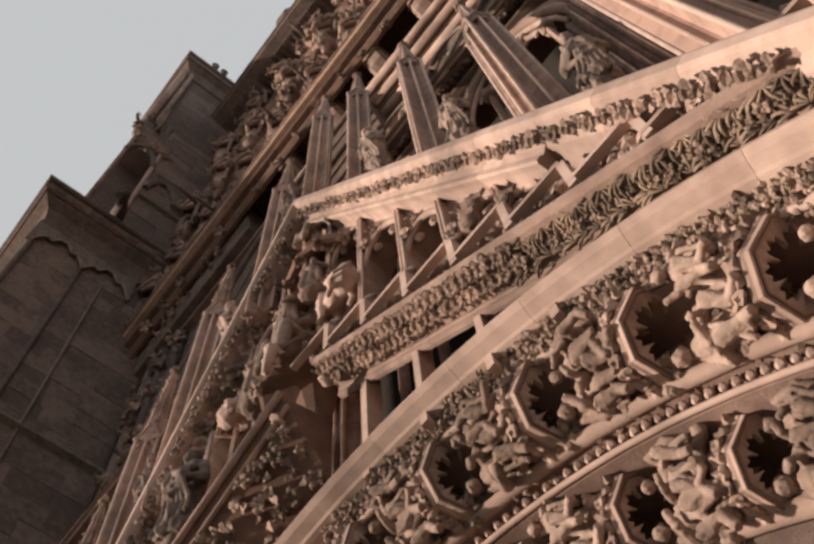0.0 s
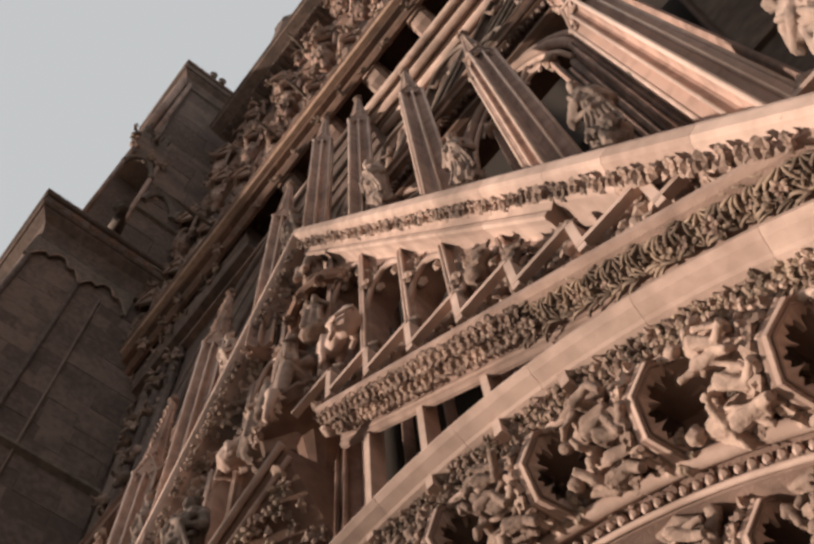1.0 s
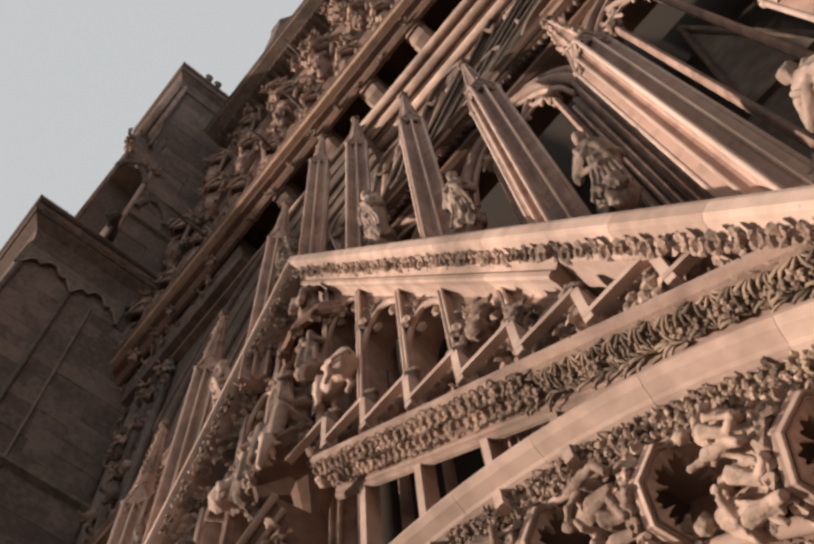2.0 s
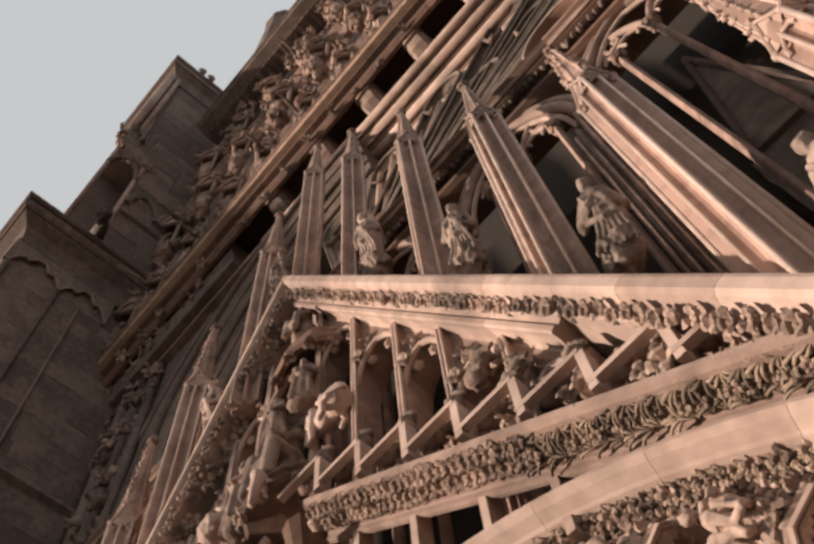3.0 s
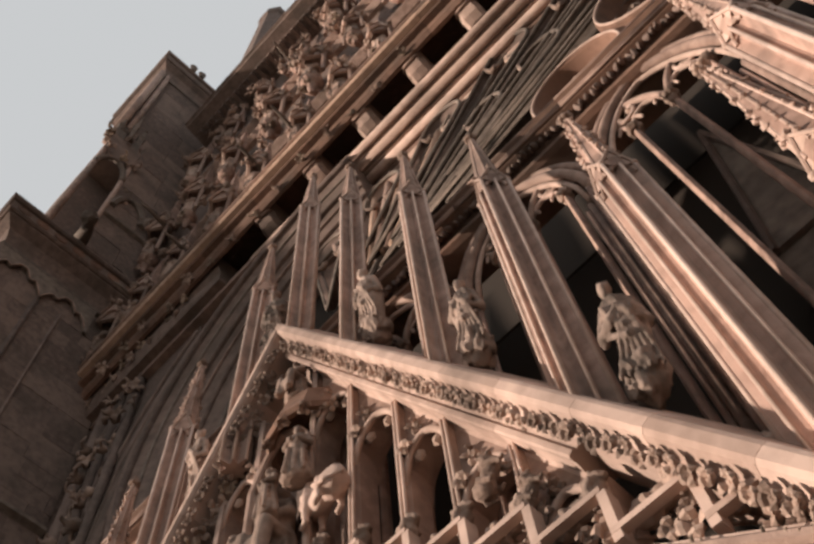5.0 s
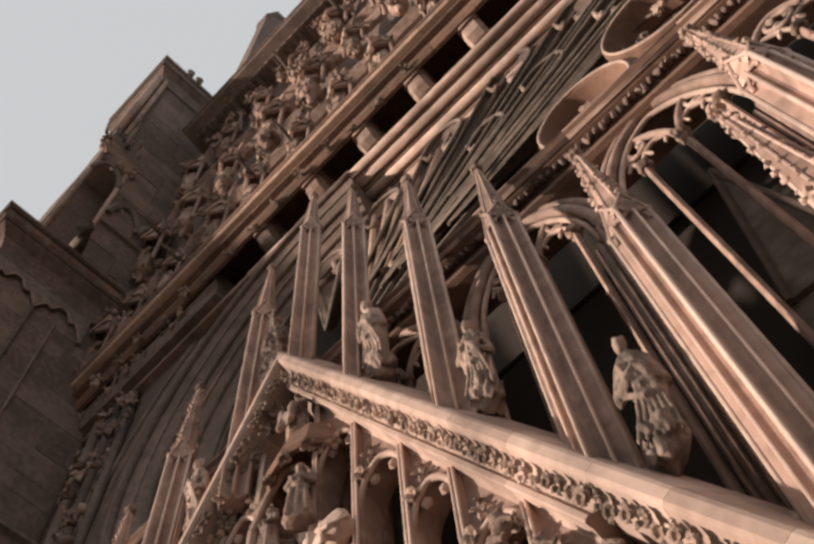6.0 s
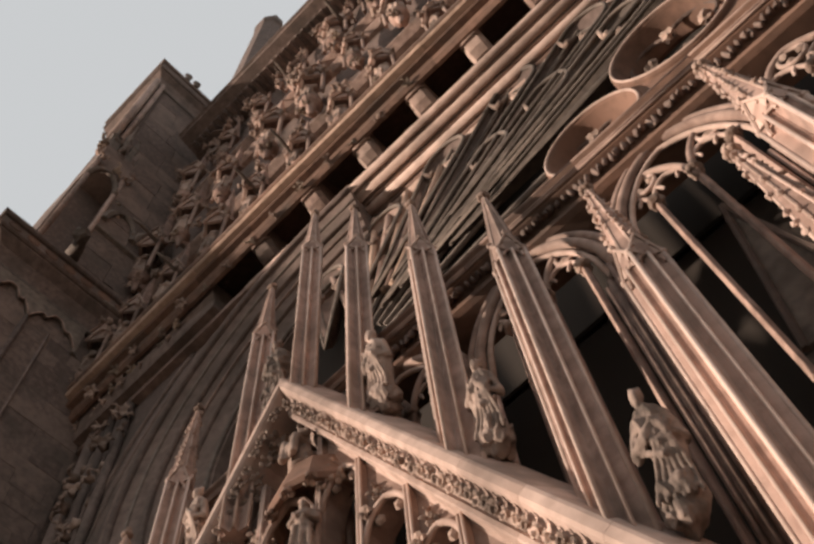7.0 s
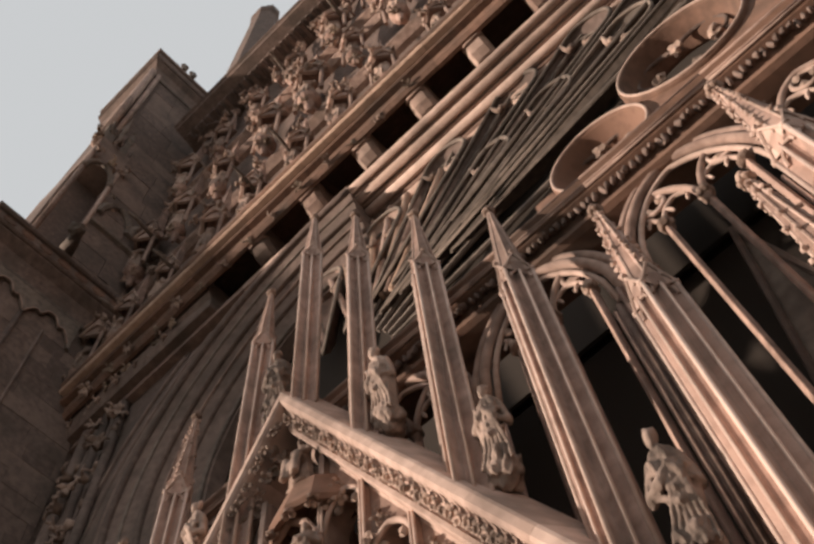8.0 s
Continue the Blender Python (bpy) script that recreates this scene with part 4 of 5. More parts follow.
for i, x in enumerate(LX):
    big = i % 4 == 3
    top = 19.4 if big else 20.5
    k = 0.2 if big else 0.065
    x -= 0.3 if big else 0.0
    bm = bmesh.new()
    loft(bm, [[(x + k * a, 5.15 + k * b, z) for a, b in ((-1, 1), (-1, -0.3), (-0.45, -1.3), (0, -1.6), (0.45, -1.3), (1, -0.3), (1, 1))] for z in (11.0, top)])
    part("mullion", bm, REDSTONE, screen)
    for s, d, r in (((-0.27, -0.02, 0.075), (0.27, -0.02, 0.075), (-0.4, 0.06, 0.05), (0.4, 0.06, 0.05), (-0.1, -0.28, 0.05), (0.1, -0.28, 0.05)) if big else ()):
        bm = bmesh.new()
        tube(bm, [(x + s, 5.12 + d, 11.0), (x + s, 5.12 + d, top)], r, 7)
        part("mullion_shaft", bm, PINK if r > 0.05 else REDSTONE, screen, smooth=True)
    bm = bmesh.new()
    for a in range(6):
        lump(bm, (x + 0.7 * k * math.cos(a * 1.05) * 1.6, 5.1 + 0.1 * math.sin(a * 1.05), top), (0.09, 0.09, 0.1), seed=a + i, rough=0.6, fine=2)
    carved_part("capital", bm, 0.022, screen)
    if i + 1 < len(LX):
        bm = bmesh.new()
        tube(bm, pointed(LX[i + 1], x, 20.5, 0.72, 5.14), 0.05, 6)
        part("small_arch", bm, SMOOTH, screen, smooth=True)
        for sgn, px in ((1, LX[i + 1]), (-1, x)):
            bm = bmesh.new()
            tube(bm, arc(px + sgn * 0.03, 20.8, 0.24, 90 - sgn * 20, 90 - sgn * 95, 5, 5.13), 0.045, 5, taper=(1, 1, 1, 0.9, 0.8, 0.6))
            part("cusp", bm, SMOOTH, screen)
    if i % 2 == 1 and i + 2 < len(LX):
        x0 = LX[i + 2]
        bm = bmesh.new()
        tube(bm, pointed(x0, x, 20.2, 1.55, 5.1), 0.075, 7)
        part("middle_arch", bm, PINK, screen, smooth=True)
        mid = (x0 + x) / 2
        bm = bmesh.new()
        tube(bm, arc(mid, 21.42, 0.27, 0, 340, 17, 5.12), 0.05, 6, closed=True)
        part("foil_ring", bm, SMOOTH, screen, smooth=True)
        for q in range(3):
            bm = bmesh.new()
            lump(bm, (mid + 0.2 * math.cos(q * 2.1), 5.12, 21.42 + 0.2 * math.sin(q * 2.1)), (0.1, 0.08, 0.1), seed=q + i, rough=0.5, fine=1)
            part("foil_knop", bm, CARVED, screen)
    if big and i + 4 < len(LX):
        x0 = LX[i + 4]
        for r, y, d in ((0.11, 5.0, 0.0), (0.06, 5.06, 0.2), (0.09, 5.02, -0.22)):
            bm = bmesh.new()
            tube(bm, pointed(x0 + d, x - d, 19.4, 2.85 - d, y, 14), r, 8)
            part("great_arch", bm, PINK if r > 0.07 else SMOOTH, screen, smooth=True)
# dark sheet added behind screen and posts, for glass and the shaded void
bm = bmesh.new()
block(bm, -24, 14, 7.3, 7.4, 10.2, 22.3)
tagged(part("window_1", bm, GLASS_VOID), "dark sheet for window glass and shaded void behind the tracery screen", "window", kind="structure")

# string course with hanging leaf teeth over the lancets
string = thing("string_course", (0, 4.7, 22.0), "moulded sandstone string course with a row of pointed leaf teeth", "cornice", kind="structure")
for i in range(13):
    x0 = -26 + 3.0 * i
    bm = bmesh.new()
    prof = ((5.9, 23.3), (4.66, 23.25), (4.5, 23.2), (4.47, 23.08), (4.55, 23.0), (4.60, 22.94), (4.56, 22.86), (4.64, 22.78), (4.86, 22.7), (4.9, 22.32), (4.8, 22.26), (4.82, 22.16), (4.95, 22.1), (5.3, 22.05), (5.9, 22.05))
    loft(bm, [[(x, y, z) for y, z in prof] for x in (x0 + 0.006, x0 + 3.0)])
    part("string_stone", bm, RUST, string)
    for y, z, r in ((4.5, 23.16, 0.035), (4.57, 22.96, 0.03), (4.58, 22.84, 0.035), (4.62, 23.4, 0.04)):
        bm = bmesh.new()
        tube(bm, [(x0 + 0.01, y - 0.01, z), (x0 + 2.99, y - 0.01, z)], r, 6)
        part("string_roll", bm, PINK, string, smooth=True)
    # slope in rust brown, the shade on its upper face put into the colour
    bm = bmesh.new()
    loft(bm, [[(x, y, z) for y, z in ((5.97, 23.75), (5.3, 23.68), (4.68, 23.5), (4.62, 23.38), (4.68, 23.26), (5.97, 23.26))] for x in (x0 + 0.006, x0 + 3.0)])
    part("weathering", bm, RUST, string)
bm = bmesh.new()
loft(bm, [[(0.11 * a * math.cos(q * math.pi / 4), y + 0.1 * a * math.sin(q * math.pi / 4), z) for q in range(8)] for a, y, z in ((0.8, 0.0, 0.0), (1.1, 0.0, -0.1), (1.15, -0.02, -0.2), (0.85, -0.06, -0.3), (0.7, -0.12, -0.36), (0.25, -0.13, -0.4))])
tooth = part("leaf_tooth", bm, DARK, string, smooth=True)
tooth_mesh = tooth.data
tooth.matrix_parent_inverse = Matrix()
for i in range(132):
    m = Matrix.Translation((8.6 - 0.154 * i, 4.76, 22.74)) @ pose(0, 0, 0, rng.uniform(-14, 14), rng.uniform(-14, 14), rng.uniform(-24, 24)) @ Matrix.Diagonal((0.46, 0.8, rng.uniform(0.65, 0.9), 1))
    if i == 0:
        tooth.matrix_basis = string.matrix_basis.inverted() @ m
    else:
        piece("leaf_tooth", tooth_mesh, string, m)

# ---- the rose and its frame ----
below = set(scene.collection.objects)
rose = thing("rose_window", (AX, 6.6, 20.0), "great rose window with sandstone petals and moulded round frame", "rose window")
RX, RZ = AX, 28.5
for j, (r, y, k) in enumerate(((9.5, 5.46, 0.13), (9.0, 5.7, 0.06), (8.45, 5.92, 0.11), (8.0, 6.12, 0.05), (7.5, 6.36, 0.11), (6.75, 6.66, 0.08))):
    bm = bmesh.new()
    tube(bm, arc(RX, RZ, r, 86, 250, 60, y), k, 8)
    part("round_moulding", bm, (DARK, GREYSTONE, DARK, PINK)[j % 4], rose, smooth=True)
# splay and outer field in dark stone, the flank's shade put into the colour
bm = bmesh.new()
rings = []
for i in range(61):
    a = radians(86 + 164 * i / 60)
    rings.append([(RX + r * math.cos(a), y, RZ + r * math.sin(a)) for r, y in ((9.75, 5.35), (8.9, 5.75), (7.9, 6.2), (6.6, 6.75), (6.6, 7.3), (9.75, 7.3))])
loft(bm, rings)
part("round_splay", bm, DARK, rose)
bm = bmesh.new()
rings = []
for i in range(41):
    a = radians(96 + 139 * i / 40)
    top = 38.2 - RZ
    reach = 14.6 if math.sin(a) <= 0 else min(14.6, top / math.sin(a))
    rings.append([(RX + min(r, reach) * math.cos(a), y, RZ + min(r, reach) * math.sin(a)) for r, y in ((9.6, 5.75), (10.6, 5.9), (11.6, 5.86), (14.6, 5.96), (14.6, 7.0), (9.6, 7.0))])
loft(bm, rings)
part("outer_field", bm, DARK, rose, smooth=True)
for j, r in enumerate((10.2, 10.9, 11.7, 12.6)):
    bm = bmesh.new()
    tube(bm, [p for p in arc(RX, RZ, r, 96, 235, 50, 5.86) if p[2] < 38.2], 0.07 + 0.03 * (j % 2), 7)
    part("outer_moulding", bm, DARK, rose, smooth=True)


def petal(cx, cz, tx, tz, wide, y, rock):
    """A long hollowed petal from near the rose's middle to its rounded head: dished stone, rim, cusps."""
    d = Vector((tx - cx, 0, tz - cz))
    long = d.length
    d.normalize()
    w = Vector((-d.z, 0, d.x))
    head = Vector((tx, y, tz)) - d * wide
    foot = Vector((cx, y, cz)) + d * long * 0.3
    rim = [foot]
    rim += [head + wide * (math.cos(a) * w + math.sin(a) * d) for a in [math.pi * i / 12 for i in range(13)]]
    bm = bmesh.new()
    tube(bm, rim, 0.075, 7, closed=True)
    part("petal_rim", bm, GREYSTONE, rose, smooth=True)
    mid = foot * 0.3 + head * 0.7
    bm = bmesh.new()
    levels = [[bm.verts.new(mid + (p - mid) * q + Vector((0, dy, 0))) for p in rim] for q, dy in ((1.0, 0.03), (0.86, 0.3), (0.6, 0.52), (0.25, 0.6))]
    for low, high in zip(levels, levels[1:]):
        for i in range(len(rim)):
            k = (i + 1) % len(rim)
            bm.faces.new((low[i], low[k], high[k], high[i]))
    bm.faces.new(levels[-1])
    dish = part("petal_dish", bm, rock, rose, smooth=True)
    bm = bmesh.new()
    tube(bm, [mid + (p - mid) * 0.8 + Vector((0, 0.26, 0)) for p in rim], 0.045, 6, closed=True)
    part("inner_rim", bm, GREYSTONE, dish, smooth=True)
    for s in (-1, 1):
        bm = bmesh.new()
        tube(bm, [head + w * s * wide * 0.98 - d * 0.5, head + w * s * wide * 0.45 - d * 0.75 + Vector((0, 0.12, 0)), head + w * s * wide * 0.35 - d * 0.35 + Vector((0, 0.16, 0))], 0.09, 6, taper=(1, 1.1, 0.5))
        lump(bm, head + w * s * wide * 0.4 - d * 0.6 + Vector((0, 0.1, 0)), (0.14, 0.1, 0.14), rough=0.6, fine=1)
        part("petal_cusp", bm, CARVED, dish, smooth=True)


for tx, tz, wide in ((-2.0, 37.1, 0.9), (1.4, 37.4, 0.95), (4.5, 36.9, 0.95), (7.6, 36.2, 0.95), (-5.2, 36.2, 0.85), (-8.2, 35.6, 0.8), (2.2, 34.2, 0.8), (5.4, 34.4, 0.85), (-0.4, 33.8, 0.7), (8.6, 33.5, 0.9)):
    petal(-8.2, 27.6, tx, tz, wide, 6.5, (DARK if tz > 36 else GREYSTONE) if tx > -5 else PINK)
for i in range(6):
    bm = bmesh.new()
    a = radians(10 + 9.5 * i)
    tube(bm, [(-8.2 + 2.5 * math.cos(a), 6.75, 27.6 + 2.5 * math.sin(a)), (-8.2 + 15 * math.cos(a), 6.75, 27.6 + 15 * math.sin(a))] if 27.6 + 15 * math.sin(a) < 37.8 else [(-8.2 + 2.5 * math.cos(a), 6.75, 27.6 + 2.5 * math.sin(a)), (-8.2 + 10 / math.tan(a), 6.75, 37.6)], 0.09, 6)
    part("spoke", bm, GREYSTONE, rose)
for i in range(9):
    a = radians(58 + 5.5 * i)
    bm = bmesh.new()
    tube(bm, [(RX + r * math.cos(a), 6.7, RZ + r * math.sin(a)) for r in (2.5, 5.0, 8.6)], 0.13, 7)
    part("inner_spoke", bm, OCHRE if i % 2 else PINK, rose, smooth=True)
bm = bmesh.new()
block(bm, -17, 16, 7.35, 7.45, 22.4, 38.6)
tagged(part("window_2", bm, GLASS_VOID), "dark leaded glass of the great rose", "window", kind="structure")

RINGS = ((1.68, 24.95, 1.255), (4.47, 26.5, 1.615), (7.84, 25.6, 1.385), (7.38, 29.0, 1.385))
# open stone rings in the corner of the rose's frame
for i, (x, z, r) in enumerate(RINGS):
    ring = thing("spandrel_ring", (x, 5.6, z), "pale sandstone ring of openwork tracery with cusped foils", "tracery ring", "spandrel rings")
    # dark body, pale rim: the shaded sides and lit edge put into the stones
    bm = bmesh.new()
    rings = []
    for j in range(36):
        a = 2 * math.pi * j / 36
        rings.append([(x + (r + dr) * math.cos(a), y, z + (r + dr) * math.sin(a)) for dr, y in ((0.09, 5.4), (0.08, 5.06), (0.04, 4.98), (-0.02, 4.98), (-0.06, 5.08), (-0.14, 5.3), (-0.4, 5.75), (-0.4, 5.85))])
    loft(bm, rings, closed=True)
    part("ring_moulding", bm, RUST, ring, smooth=True)
    bm = bmesh.new()
    tube(bm, arc(x, z, r + 0.01, 0, 350, 35, 4.98), 0.038, 6, closed=True)
    part("ring_edge", bm, SMOOTH, ring, smooth=True)
    for q in range(4):
        a = 45 + 90 * q
        bm = bmesh.new()
        tube(bm, arc(x + 0.48 * r * math.cos(radians(a)), z + 0.48 * r * math.sin(radians(a)), r * 0.42, a - 125, a + 125, 12, 5.45), 0.05, 6)
        part("foil", bm, DARK, ring)
        bm = bmesh.new()
        b = radians(90 * q)
        lump(bm, (x + r * 0.5 * math.cos(b), 5.36, z + r * 0.5 * math.sin(b)), (0.16, 0.12, 0.16), seed=q, rough=0.9, fine=2)
        part("cusp_flower", bm, CARVED, ring)


def ring_foot(x):
    """Height at which the wall under the rings ends."""
    top = 26.2 if x > 0.42 else max(23.6, 25.0 - 1.1 * (0.42 - x))
    for cx, cz, r in RINGS:
        if abs(x - cx) < r + 0.02:
            top = min(top, cz - math.sqrt((r + 0.02) ** 2 - (x - cx) ** 2))
    return top


bm = bmesh.new()
loft(bm, [[(x, 5.1, 23.2), (x, 5.1, ring_foot(x)), (x, 5.95, ring_foot(x)), (x, 5.95, 23.2)] for x in [-1.2 + 0.1 * i for i in range(130)]])
tagged(part("spandrel_foot", bm, RUST), "brown sandstone wall under the open tracery rings", "wall", kind="structure")
bm = bmesh.new()
block(bm, -0.4, 16, 6.0, 6.3, 23.6, 27.2)
tagged(part("spandrel_wall", bm, RUST), "brown sandstone panel behind the tracery rings", "wall", kind="structure")

# mouldings over the rose, then the dark slot with round corbels
head = thing("rose_head_mouldings", (0, 5.6, 38.0), "long bundled sandstone mouldings over the rose", "moulding", kind="structure")
for j, (y, z, k) in enumerate(((5.55, 38.1, 0.17), (5.76, 38.02, 0.07), (5.98, 37.9, 0.2), (6.22, 37.75, 0.07), (6.46, 37.6, 0.2), (6.72, 37.45, 0.1), (6.86, 37.15, 0.17), (7.0, 36.85, 0.08), (7.06, 36.55, 0.16))):
    bm = bmesh.new()
    tube(bm, [(-11.5 if j < 2 else -9.5 + j * 0.5, y, z), (16, y, z)], k, 8)
    part("long_roll", bm, SMOOTH if j % 2 == 0 else PINK, head, smooth=True)
bm = bmesh.new()
block(bm, -26, 16, 5.55, 7.3, 38.3, 38.7)
part("beam", bm, PINK, head)
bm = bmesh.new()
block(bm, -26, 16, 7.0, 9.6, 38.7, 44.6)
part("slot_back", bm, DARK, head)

cornice = thing("main_cornice", (0, 4.4, 40.0), "broad weathered sandstone cornice across the church front", "cornice", kind="structure")
# the cornice's lit fillet and shaded hollows are put into its courses' colours
COURSES = (("cornice_top", RUST, ((6.6, 43.4), (4.25, 42.1), (4.02, 41.86), (4.0, 41.5), (4.06, 41.42), (4.3, 41.36), (4.85, 41.36), (6.6, 42.3))),
           ("cornice_fillet", OCHRE, ((4.9, 41.35), (4.16, 41.35), (4.06, 41.28), (4.05, 41.1), (4.12, 41.02), (4.32, 40.99), (4.9, 40.99))),
           ("cornice_hollow", RUST, ((4.9, 40.98), (4.36, 40.98), (4.5, 40.88), (4.54, 40.7), (4.9, 40.66))),
           ("cornice_roll", RUST, ((4.9, 40.65), (4.4, 40.65), (4.3, 40.6), (4.27, 40.52), (4.33, 40.45), (4.55, 40.42), (4.9, 40.42))),
           ("cornice_base", RUST, ((4.9, 40.41), (4.58, 40.41), (4.62, 40.1), (4.6, 39.95), (4.75, 39.75), (4.9, 39.75))))
for name, rock, prof in COURSES:
    for i in range(12):
        d = rng.uniform(-0.012, 0.012)
        bm = bmesh.new()
        loft(bm, [[(x, y + d, z) for y, z in prof] for x in (-23.2 + 3.2 * i + 0.008, -23.2 + 3.2 * i + 3.2)])
        part(name, bm, rock, cornice)
for i in range(14):
    x = -20.2 + 1.39 * i
    piece("leaf_boss", CLUMPS[i % 4], cornice, pose(x, 4.6, 39.95, 120, 0, rng.uniform(0, 360)) @ Matrix.Scale(rng.uniform(1.3, 1.9), 4))
for i in range(6):
    x = 3.5 - 2.78 * i
    c = thing("corbel", (x, 5.1, 39.4), "rounded sandstone corbel bridging the dark slot", "corbel", "slot corbels")
    bm = bmesh.new()
    prof = [(4.92, 40.6), (4.92, 39.95), (5.02, 39.62), (5.22, 39.38), (5.55, 39.22), (6.7, 39.2), (6.7, 40.6)]
    loft(bm, [[(xx, y + dy, z + dz) for y, z in prof] for xx, dy, dz in ((x - 0.5, 0.2, 0.2), (x - 0.34, 0.03, 0.02), (x - 0.1, 0, 0.0), (x + 0.25, 0.0, 0.0), (x + 0.42, 0.16, 0.14))])
    part("corbel_block", bm, DARK if i > 4 else SMOOTH if i % 2 else PINK, c)
    bm = bmesh.new()
    tube(bm, [(x - 0.5, 5.12, 39.9), (x - 0.34, 4.9, 39.74), (x + 0.25, 4.9, 39.74), (x + 0.42, 5.06, 39.88)], 0.06, 6)
    part("corbel_fillet", bm, PINK, c, smooth=True)

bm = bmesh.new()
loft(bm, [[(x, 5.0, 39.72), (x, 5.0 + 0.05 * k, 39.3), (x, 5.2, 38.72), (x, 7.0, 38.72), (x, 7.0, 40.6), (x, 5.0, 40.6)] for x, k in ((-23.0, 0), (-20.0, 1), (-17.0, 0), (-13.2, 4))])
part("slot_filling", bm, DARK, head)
for i in range(16):
    piece("leaf_boss", CLUMPS[i % 4], head, pose(-22.6 + 0.5 * i, 5.05, 39.3 + 0.25 * (i % 2), 110, 0, 47 * i) @ Matrix.Scale(1.5, 4))

# ---- the statue galleries above ----
bm = bmesh.new()
block(bm, -24.5, 30, 5.6, 9.4, 43.2, 79.2)
tagged(part("wall_upper", bm, DARK), "high brown sandstone wall above the cornice", "wall", kind="structure")


def niche(x, y, z, k, seed):
    """A standing statue's housing: two shafts, a gabled canopy with crockets."""
    r2 = random.Random(seed)
    n = thing("statue_niche", (x, y, z), "crocketed sandstone niche with gabled canopy high on the front", "niche", "gallery niches")
    for s in (-1, 1):
        bm = bmesh.new()
        tube(bm, [(x + s * 0.62 * k, y, z), (x + s * 0.62 * k, y, z + 2.9 * k)], 0.09 * k, 6)
        lump(bm, (x + s * 0.62 * k, y, z + 2.9 * k), (0.17 * k, 0.17 * k, 0.15 * k), rough=0.5, fine=1)
        part("niche_shaft", bm, PINK, n)
        bm = bmesh.new()
        tube(bm, [(x + s * 0.75 * k, y - 0.1, z + 2.9 * k), (x, y - 0.1, z + 5.2 * k)], 0.11 * k, 6)
        for j in range(5):
            t = (j + 0.5) / 5
            lump(bm, (x + s * (0.85 - 0.75 * t) * k, y - 0.12, z + (3.0 + 2.3 * t) * k), (0.11 * k, 0.1 * k, 0.12 * k), seed=j + seed, rough=0.7, fine=1)
        part("gable_edge", bm, CARVED, n)
    # three-sided canopy: broad sunk gablet stones round the head
    for s, turn in ((-1, 38), (1, 38)):
        bm = bmesh.new()
        c, q = math.cos(radians(turn)), math.sin(radians(turn))
        w = 0.95 * k * r2.uniform(0.85, 1.2)
        loft(bm, [[(x, y - 0.55 * k + d, z + 2.5 * k), (x + s * w * c, y - 0.55 * k + w * q + d, z + 2.7 * k), (x + s * w * c * 0.9, y - 0.55 * k + w * q + d, z + 3.3 * k), (x + s * w * c * 0.45, y - 0.5 * k + w * q * 0.5 + d, z + 4.5 * k), (x, y - 0.5 * k + d, z + 3.3 * k)] for d in (0.0, 0.16 * k)])
        hood = part("canopy_gable", bm, PINK, n)
        bm = bmesh.new()
        tube(bm, [(x, y - 0.58 * k, z + 2.5 * k), (x + s * w * c * 0.3, y - 0.6 * k + w * q * 0.3, z + 3.2 * k), (x + s * w * c * 0.5, y - 0.6 * k + w * q * 0.5, z + 3.4 * k), (x + s * w * c * 0.75, y - 0.6 * k + w * q * 0.75, z + 3.25 * k), (x + s * w * c, y - 0.6 * k + w * q, z + 2.7 * k)], 0.08 * k, 6)
        part("cusped_arch", bm, SMOOTH, hood, smooth=True)
        bm = bmesh.new()
        tube(bm, [(x, y - 0.56 * k, z + 3.35 * k), (x + s * w * c * 0.45, y - 0.56 * k + w * q * 0.5, z + 4.6 * k), (x + s * w * c * 0.92, y - 0.56 * k + w * q, z + 3.35 * k)], 0.07 * k, 6)
        part("hood_edge", bm, SMOOTH, hood, smooth=True)
    bm = bmesh.new()
    loft(bm, [[(x + 0.75 * k * a * q, y - 0.05 + 0.5 * k * b * q, h) for a, b in ((1, 1), (-1, 1), (-0.75, -0.5), (0, -1), (0.75, -0.5))] for h, q in ((z + 3.3 * k, 0.9), (z + 3.6 * k, 0.8), (z + 5.0 * k, 0.25))])
    part("canopy_roof", bm, REDSTONE, n)
    for j in range(3):
        piece("crocket", CROCKETS[r2.randrange(3)], n, pose(x + r2.uniform(-0.9, 0.9) * k, y - 0.45 * k, z + r2.uniform(2.6, 4.6) * k, 90, 0, r2.uniform(0, 360)) @ Matrix.Scale(r2.uniform(1.3, 2.4) * k, 4))
    if r2.random() < 0.4:
        bm = bmesh.new()
        ex = x + r2.uniform(-0.7, 0.7) * k
        tube(bm, [(ex, y + 0.3, z + 2.6 * k), (ex + 0.1 * k, y - 1.0 * k, z + 2.75 * k), (ex + 0.15 * k, y - 1.5 * k, z + 2.6 * k)], 0.09 * k, 6, taper=(1.3, 1, 0.6))
        part("spout", bm, GREYSTONE, n, smooth=True)
    bm = bmesh.new()
    six = [(math.cos(math.pi * (i + 0.5) / 6), math.sin(math.pi * (i + 0.5) / 6)) for i in range(12)]
    loft(bm, [[(x + a * r * k, y + 0.1 + b * r * k, z + h * k) for a, b in six] for h, r in ((-1.3, 0.08), (-0.8, 0.14), (-0.45, 0.2), (-0.3, 0.36), (-0.2, 0.34), (-0.02, 0.42))])
